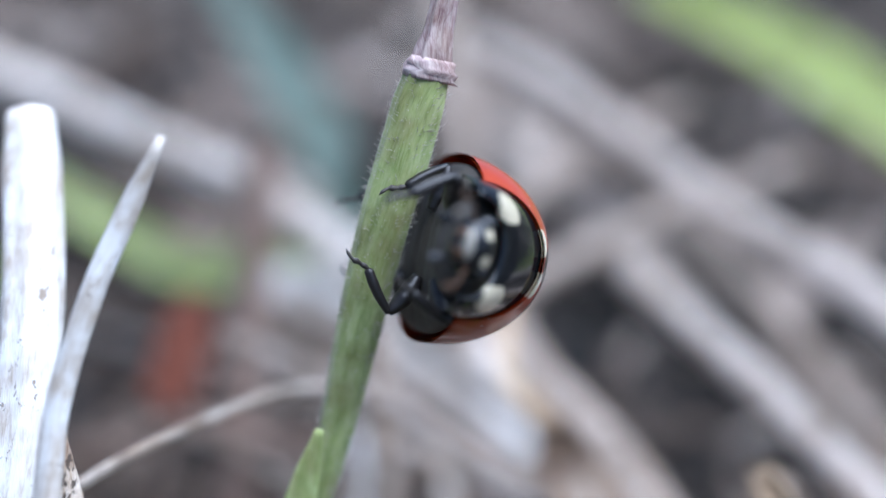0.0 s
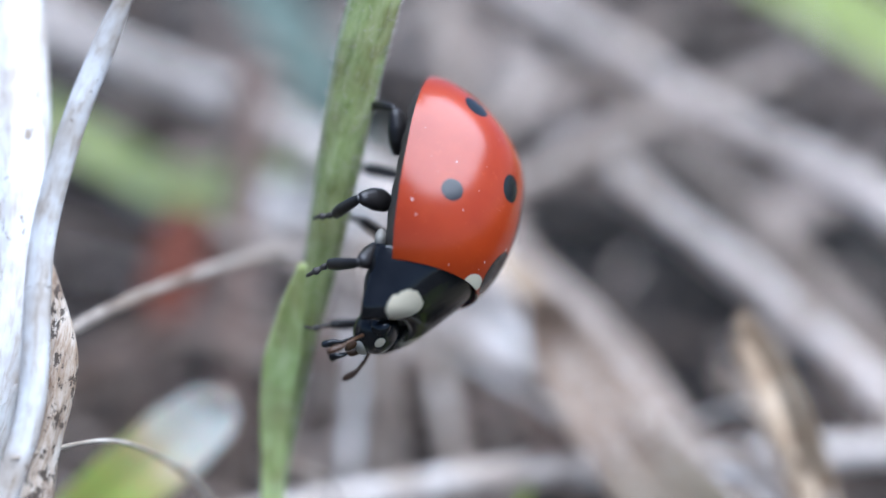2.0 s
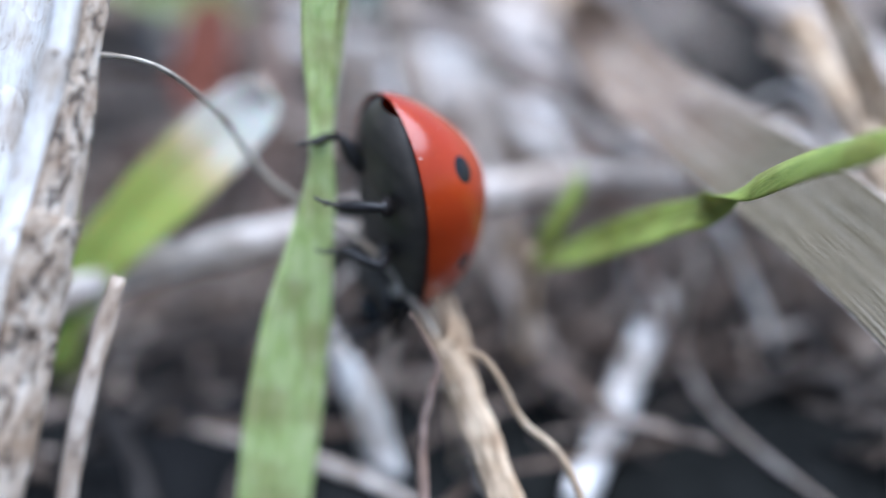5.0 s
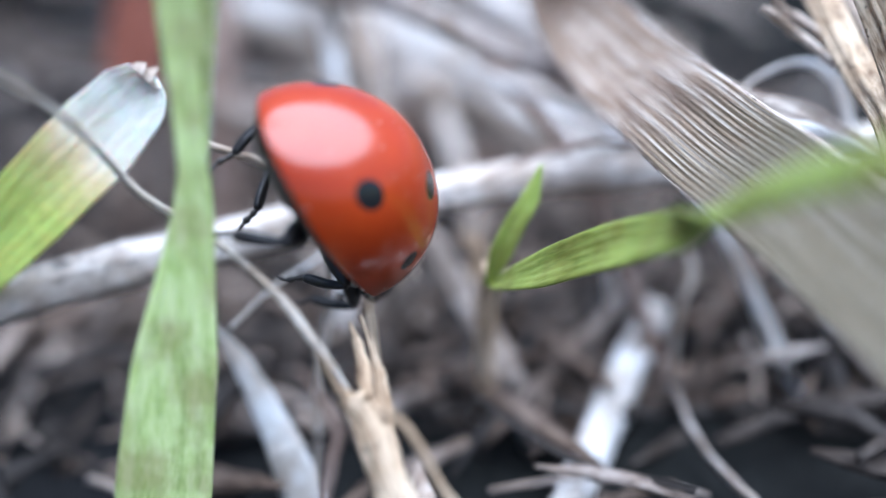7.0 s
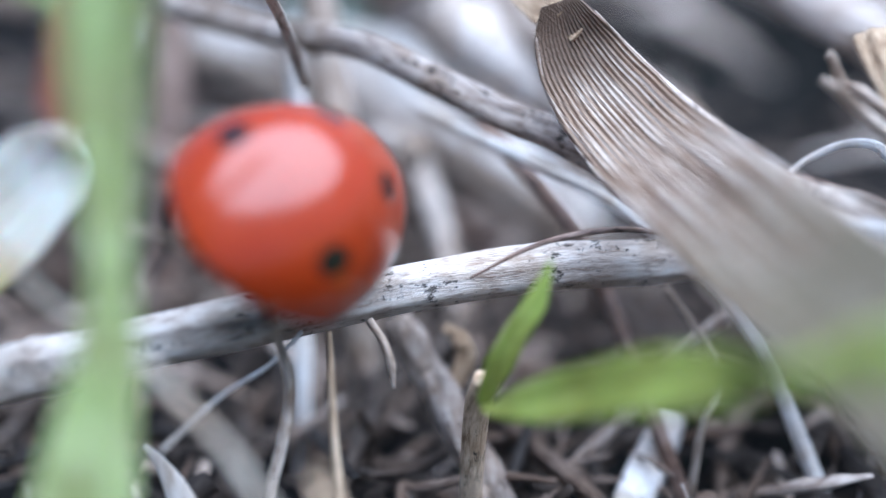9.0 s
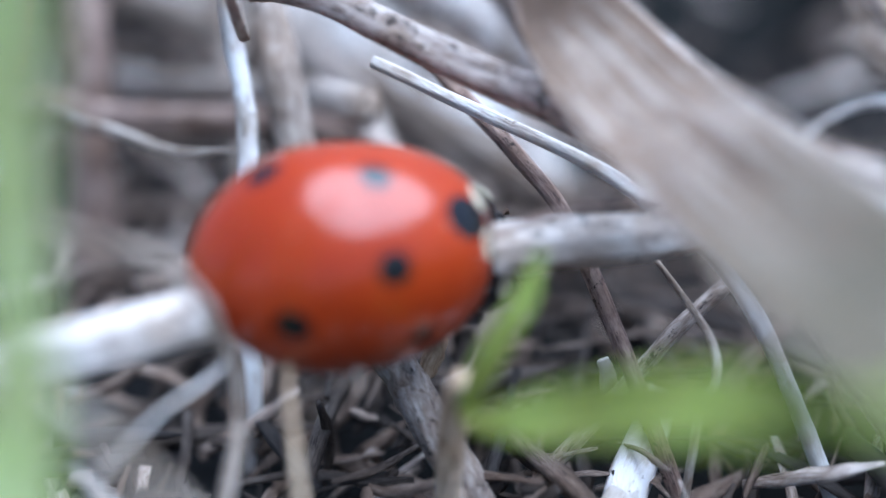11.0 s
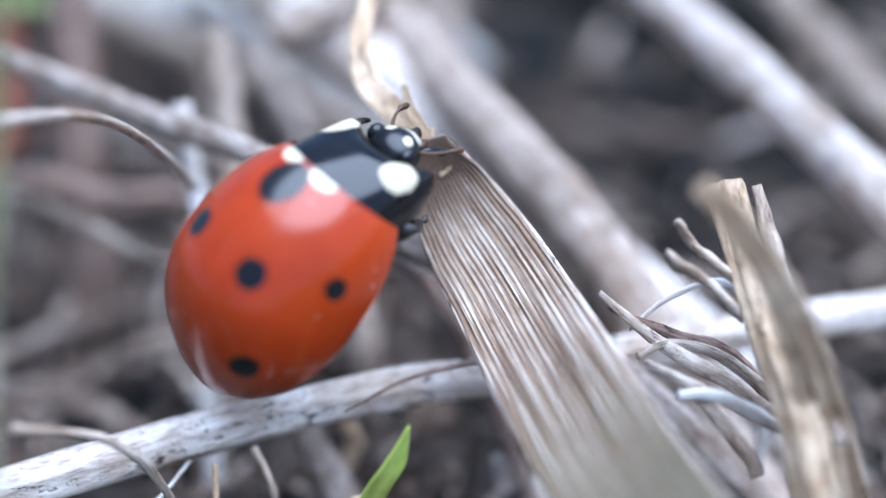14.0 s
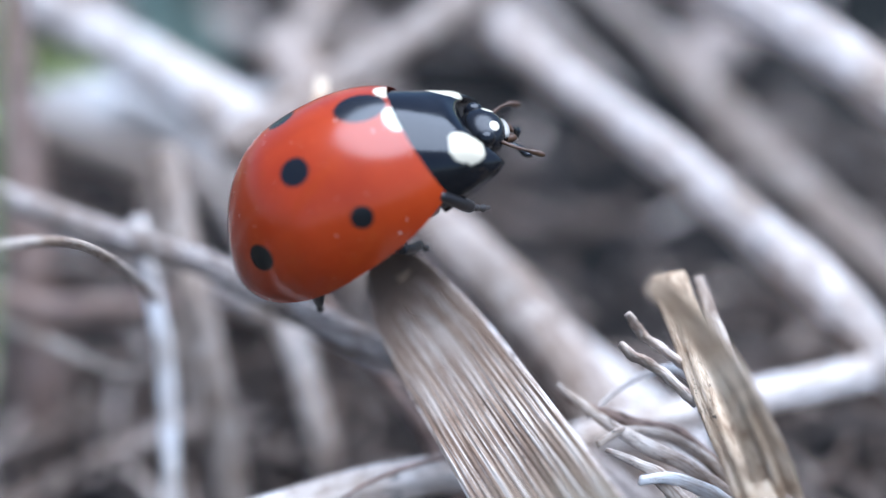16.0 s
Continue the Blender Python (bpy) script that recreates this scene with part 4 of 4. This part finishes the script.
def ladybird():
    bug = holder("ladybird", "red seven-spotted ladybird beetle walking on dry stalks", "beetle")
    red = elytra_material()
    black = cuticle("black_cuticle", (0.010, 0.010, 0.011), 0.18)
    legs = cuticle("leg_cuticle", (0.018, 0.015, 0.014), 0.35)
    belly = cuticle("belly_cuticle", (0.06, 0.050, 0.040), 0.6)
    # wing cases, one each side of the seam
    for a0, a1 in ((0.0, 89.93), (180.0, 90.07)):
        verts, nu, nv = [], 60, 34
        for i in range(nu):
            x = -0.2 - 2.819 * math.cos(math.pi / 2 * i / 29) if i < 30 else -0.2 + 2.7 * (i - 29) / 30
            for j in range(nv):
                verts.append(dome(x, a0 + (a1 - a0) * j / (nv - 1)))
        f = grid_faces(nu, nv)
        if a0:
            f = [q[::-1] for q in f]
        ob = part("wing_case", bug_mesh("wing_case", verts, f), red, bug, "glossy red wing case with black spots")
        sol = ob.modifiers.new("shell", "SOLIDIFY")
        sol.thickness, sol.offset, sol.use_rim = 0.07 * MM, -1, False
    p = Vector(dome(-1.75, 52))
    part("dust_grain", skin("dust_grain", [loft([tuple(p * 0.99), tuple(p * 1.02)], stalk_ring(profile((0, 0.05), (0.5, 0.055), (1, 0.02)), sides=8), 5, (1, 0, 0))]), WHITE, bug, "pale grain of dust", (0, 0, 0))
    # belly
    verts, nu, nv = [], 30, 17
    for i in range(nu):
        x = -2.9 + 5.4 * i / (nu - 1)
        for j in range(nv):
            a = math.pi * j / (nv - 1)
            seg = 1 + 0.05 * math.cos(x * 2 * math.pi / 0.62)
            verts.append((x, -wid(x) * 0.93 * math.cos(a), 0.1 - 0.6 * seg * math.sin(a) * min(1.0, wid(x) / 1.6) ** 0.7))
    part("belly", bug_mesh("belly", verts, [q[::-1] for q in grid_faces(nu, nv)]), belly, bug, "dark hairy segmented underside")
    # pronotum
    pale = [((3.38, s * 1.0, 0.3), (0.38, 0.33, 0.46)) for s in (1, -1)]
    verts, nu, nv = [], 24, 41
    for i in range(nu):
        f = i / (nu - 1)
        x0 = 2.22 + 1.42 * f
        w = 1.54 - 0.36 * f**1.4 - 0.12 * max(0, f - 0.85) / 0.15
        h = 1.78 - 1.12 * f**1.15 - 0.22 * max(0, f - 0.9) / 0.1
        for j in range(nv):
            a = math.pi * j / (nv - 1)
            x = x0 - 0.14 * math.sin(a) * f + 0.22 * f * abs(math.cos(a)) ** 3
            verts.append((x, -w * math.cos(a), -0.42 + (h + 0.42) * math.sin(a) ** 0.8 - 0.15 * f))
    pr = part("pronotum", bug_mesh("pronotum", verts, grid_faces(nu, nv)), cuticle("pronotum_cuticle", (0.010, 0.010, 0.011), 0.14, pale, True), bug, "glossy black pronotum with cream front corners")
    sol = pr.modifiers.new("shell", "SOLIDIFY")
    sol.thickness, sol.offset = 0.08 * MM, -1

    def ball(c, r, nu=18, nv=24, tilt=0.0):
        vs = []
        for i in range(nu):
            p = math.pi * i / (nu - 1)
            for j in range(nv):
                q = 2 * math.pi * j / (nv - 1)
                x, y, z = r[0] * math.cos(p), r[1] * math.sin(p) * math.cos(q), r[2] * math.sin(p) * math.sin(q)
                vs.append((c[0] + x * math.cos(tilt) + z * math.sin(tilt), c[1] + y, c[2] - x * math.sin(tilt) + z * math.cos(tilt)))
        return vs, [q[::-1] for q in grid_faces(nu, nv)]

    part("thorax", bug_mesh("thorax", *ball((2.65, 0, -0.15), (0.8, 1.2, 0.72))), belly, bug, "dark underside of the thorax")
    cream = cuticle("cream_plate", (0.34, 0.31, 0.26), 0.45)
    for s in (1, -1):
        part("side_plate", bug_mesh("side_plate", *ball((1.95, s * 1.28, -0.42), (0.24, 0.22, 0.14), 12, 16)), cream, bug, "small cream plate behind the front leg")
    part("neck", bug_mesh("neck", *ball((3.56, 0, -0.36), (0.16, 0.66, 0.4), 12, 24, 0.35)), cuticle("neck_membrane", (0.22, 0.09, 0.02), 0.4), bug, "orange-brown neck membrane")
    dots = [((4.12, s * 0.3, -0.2), (0.2, 0.14, 0.14)) for s in (1, -1)]
    head = part("head", bug_mesh("head", *ball((3.72, 0, -0.42), (0.56, 0.66, 0.5), 26, 34, tilt=0.6)), cuticle("head_cuticle", (0.010, 0.010, 0.011), 0.25, dots), bug, "small black head with two cream dots")
    brown = cuticle("antenna_cuticle", (0.07, 0.034, 0.015), 0.4)
    for s in (1, -1):
        part("eye", bug_mesh("eye", *ball((3.78, s * 0.52, -0.22), (0.24, 0.19, 0.25), 14, 18)), black, head, "black bulging eye", (0, 0, 0))
        ant = [(4.0, s * 0.44, -0.55), (4.25, s * 0.72, -0.72), (4.48, s * 0.88, -0.9), (4.62, s * 0.93, -1.08), (4.7, s * 0.95, -1.2)]
        part("antenna", skin("antenna", [loft(ant, stalk_ring(profile((0, 0.05), (0.6, 0.035), (0.75, 0.07), (0.92, 0.075), (1, 0.04)), sides=8, wob=0.3), 26, (0, 0, 1))]), brown, head, "short brown clubbed antenna", (0, 0, 0))
        palp = [(4.05, s * 0.26, -0.82), (4.22, s * 0.36, -1.05), (4.3, s * 0.42, -1.3), (4.34, s * 0.4, -1.5)]
        part("palp", skin("palp", [loft(palp, stalk_ring(profile((0, 0.06), (0.45, 0.07), (0.6, 0.1), (0.9, 0.15), (1, 0.09)), 0.6, sides=10), 18, (0, 0, 1))]), black, head, "black axe-shaped mouth palp", (0, 0, 0))
        jaw = [(4.12, s * 0.24, -0.78), (4.26, s * 0.2, -0.92), (4.3, s * 0.08, -1.02)]
        part("jaw", skin("jaw", [loft(jaw, stalk_ring(profile((0, 0.11), (0.6, 0.09), (1, 0.03)), sides=8), 10, (0, 0, 1))]), brown, head, "brown jaw", (0, 0, 0))
    part("upper_lip", bug_mesh("upper_lip", *ball((4.16, 0, -0.66), (0.16, 0.34, 0.15), 12, 18, 0.6)), cuticle("lip_cuticle", (0.32, 0.29, 0.24), 0.4), head, "pale upper lip", (0, 0, 0))
    # legs: femur, shin and foot, each along its own x, hinged end to end
    pad = cuticle("foot_cuticle", (0.06, 0.05, 0.042), 0.5)
    made = []
    for s in (1, -1):
        for x, reach in ((2.05, 1.5), (0.75, 0.15), (-0.55, -1.35)):
            root = Vector((x, s * 0.8, -0.5))
            leg = part("leg", skin("leg", [loft([(0, 0, 0), (0.5, 0, 0.05), (THIGH, 0, 0)], stalk_ring(profile((0, 0.17), (0.3, 0.29), (0.6, 0.28), (0.9, 0.18), (1, 0.11)), 0.75, sides=14), 22, (0, 0, 1))]), legs, bug, "jointed black leg", tuple(root))
            shin = part("shin", skin("shin", [loft([(0, 0, 0), (SHIN * 0.5, 0, 0.04), (SHIN, 0, 0)], stalk_ring(profile((0, 0.09), (0.2, 0.13), (0.7, 0.155), (0.95, 0.135), (1, 0.08)), 0.8, sides=12), 18, (0, 0, 1))]), legs, leg, "", (0, 0, 0))
            toe = [(0, 0, 0), (0.2, 0, 0), (0.42, 0, 0.02), (0.56, 0, -0.02), (0.68, 0, -0.1)]
            foot = part("foot", skin("foot", [loft(toe, stalk_ring(profile((0, 0.05), (0.18, 0.085), (0.3, 0.05), (0.5, 0.1), (0.62, 0.045), (0.85, 0.05), (1, 0.012)), 0.8, sides=10), 26, (0, 0, 1))]), pad, leg, "segmented foot with a claw", (0, 0, 0))
            made.append((leg, shin, foot, root, s, reach))
    return bug, made


THIGH, SHIN = 1.12, 1.15
BUG, LEGS = ladybird()

# seconds, place in mm, the way the head points, the way the back points
BUG_PATH = [
    (0, (-0.35, 25.39, 22.12), (0.319, -0.884, 0.341), (0.938, 0.243, -0.246)),
    (0.5, (0.02, 25.32, 22.02), (0.014, -0.957, 0.291), (0.989, -0.029, -0.142)),
    (1, (0.35, 25.50, 21.85), (-0.058, -0.961, -0.270), (0.994, -0.031, -0.104)),
    (1.5, (0.09, 25.15, 21.56), (-0.227, -0.863, -0.451), (0.973, -0.224, -0.060)),
    (2, (-0.00, 24.21, 19.66), (-0.118, -0.716, -0.688), (0.985, -0.172, 0.011)),
    (2.5, (-0.56, 23.24, 16.83), (-0.090, -0.578, -0.811), (0.979, -0.201, 0.034)),
    (3, (-0.51, 24.17, 15.63), (-0.169, -0.675, -0.718), (0.966, -0.258, 0.015)),
    (3.5, (-1.06, 23.54, 14.55), (-0.086, -0.507, -0.858), (0.989, -0.150, -0.010)),
    (4, (-1.37, 23.19, 11.92), (0.009, -0.448, -0.894), (0.999, 0.035, -0.007)),
    (4.5, (-1.66, 23.08, 10.18), (0.095, -0.069, -0.993), (0.990, 0.112, 0.087)),
    (4.7, (-1.90, 22.88, 9.85), (-0.063, 0.210, -0.976), (0.905, 0.425, 0.033)),
    (7, (-1.37, 24.92, 9.46), (0.209, 0.659, -0.723), (0.917, 0.126, 0.379)),
    (7.5, (-2.30, 24.32, 9.83), (-0.110, 0.701, -0.704), (0.871, 0.410, 0.272)),
    (7.8, (-2.48, 25.71, 9.52), (-0.177, 0.764, -0.621), (0.834, 0.451, 0.318)),
    (8, (-3.11, 28.27, 9.59), (-0.280, 0.849, -0.448), (0.799, 0.464, 0.381)),
    (8.3, (-1.69, 27.93, 10.41), (-0.086, 0.967, -0.238), (0.655, 0.235, 0.718)),
    (8.5, (-2.08, 27.61, 10.30), (0.009, 0.974, -0.225), (0.678, 0.160, 0.717)),
    (11, (-0.05, 30.57, 7.28), (0.919, 0.375, -0.123), (0.355, -0.649, 0.673)),
    (11.5, (-0.49, 30.35, 7.81), (0.818, 0.565, -0.110), (0.431, -0.474, 0.768)),
    (12, (0.05, 31.08, 7.95), (0.815, 0.573, -0.079), (0.417, -0.488, 0.767)),
    (12.5, (-0.30, 29.49, 8.44), (0.816, 0.568, 0.104), (0.357, -0.638, 0.682)),
    (13, (0.21, 29.18, 9.16), (0.683, 0.527, 0.505), (0.179, -0.792, 0.584)),
    (13.5, (0.77, 29.93, 9.95), (0.611, 0.518, 0.599), (-0.052, -0.728, 0.683)),
    (14, (0.91, 30.16, 11.33), (0.639, 0.362, 0.679), (-0.399, -0.599, 0.695)),
    (14.5, (2.18, 30.38, 13.06), (0.710, 0.066, 0.701), (-0.594, -0.479, 0.646)),
    (15, (2.64, 31.87, 13.31), (0.627, 0.310, 0.715), (-0.619, -0.358, 0.699)),
    (15.5, (3.16, 32.32, 14.52), (0.703, 0.609, 0.369), (-0.349, -0.157, 0.924)),
    (16, (3.17, 32.69, 14.50), (0.850, 0.012, 0.526), (-0.498, -0.302, 0.813)),
]


def stance(place, ahead, up):
    f = Vector(ahead).normalized()
    left = Vector(up).cross(f).normalized()
    u = f.cross(left)
    m = Matrix((f, left, u)).transposed().to_4x4()
    m.translation = mm(place)
    return m


def bone(start, along, up):
    """The pose of a limb that runs from start along its x."""
    x = along.normalized()
    y = up.cross(x).normalized()
    m = Matrix((x, y, x.cross(y))).transposed().to_4x4()
    m.translation = start * MM
    return m


def step(root, s, reach, t):
    """Where the three pieces of a leg lie on the body at t: it grips the narrow stem and steps along it."""
    front, rear = reach > 1, reach < -1
    gait = 2 * math.pi * (t * 1.15) + (0 if s > 0 else math.pi) + (0 if front or rear else math.pi)
    lift = max(0.0, math.cos(gait))
    depth = -1.75 if t < 9.5 else -1.35
    grip = 0.85 if t < 9.5 else 1.15
    ankle = Vector((root.x + 0.62 * reach + 0.42 * math.sin(gait), s * (grip + 0.35 * lift), depth + 0.5 * lift))
    d = ankle - root
    n = min(d.length, THIGH + SHIN - 0.06)
    d = d.normalized() * n
    a = (THIGH**2 - SHIN**2 + n * n) / (2 * n)
    h = math.sqrt(max(0.0, THIGH**2 - a * a))
    pole = Vector((0.35 * reach, s * 1.0, 0.55))
    pole = (pole - d.normalized() * pole.dot(d.normalized())).normalized()
    knee = root + d.normalized() * a + pole * h
    ankle = root + d
    toe = Vector((0.25 * reach, -s * 0.3, -0.75))
    thigh = bone(root, knee - root, pole)
    back = thigh.inverted()
    return thigh, back @ bone(knee, ankle - knee, pole), back @ bone(ankle, toe, Vector((0.2, s * 0.8, 0.4)))


def motions():
    walk(BUG, [(t, stance(p, f, u)) for t, p, f, u in BUG_PATH])
    for leg, shin, foot, root, s, reach in LEGS:
        poses = [(0.1 * i, step(root, s, reach, 0.1 * i)) for i in range(161)]
        for k, ob in enumerate((leg, shin, foot)):
            walk(ob, [(t, m[k]) for t, m in poses])


motions()
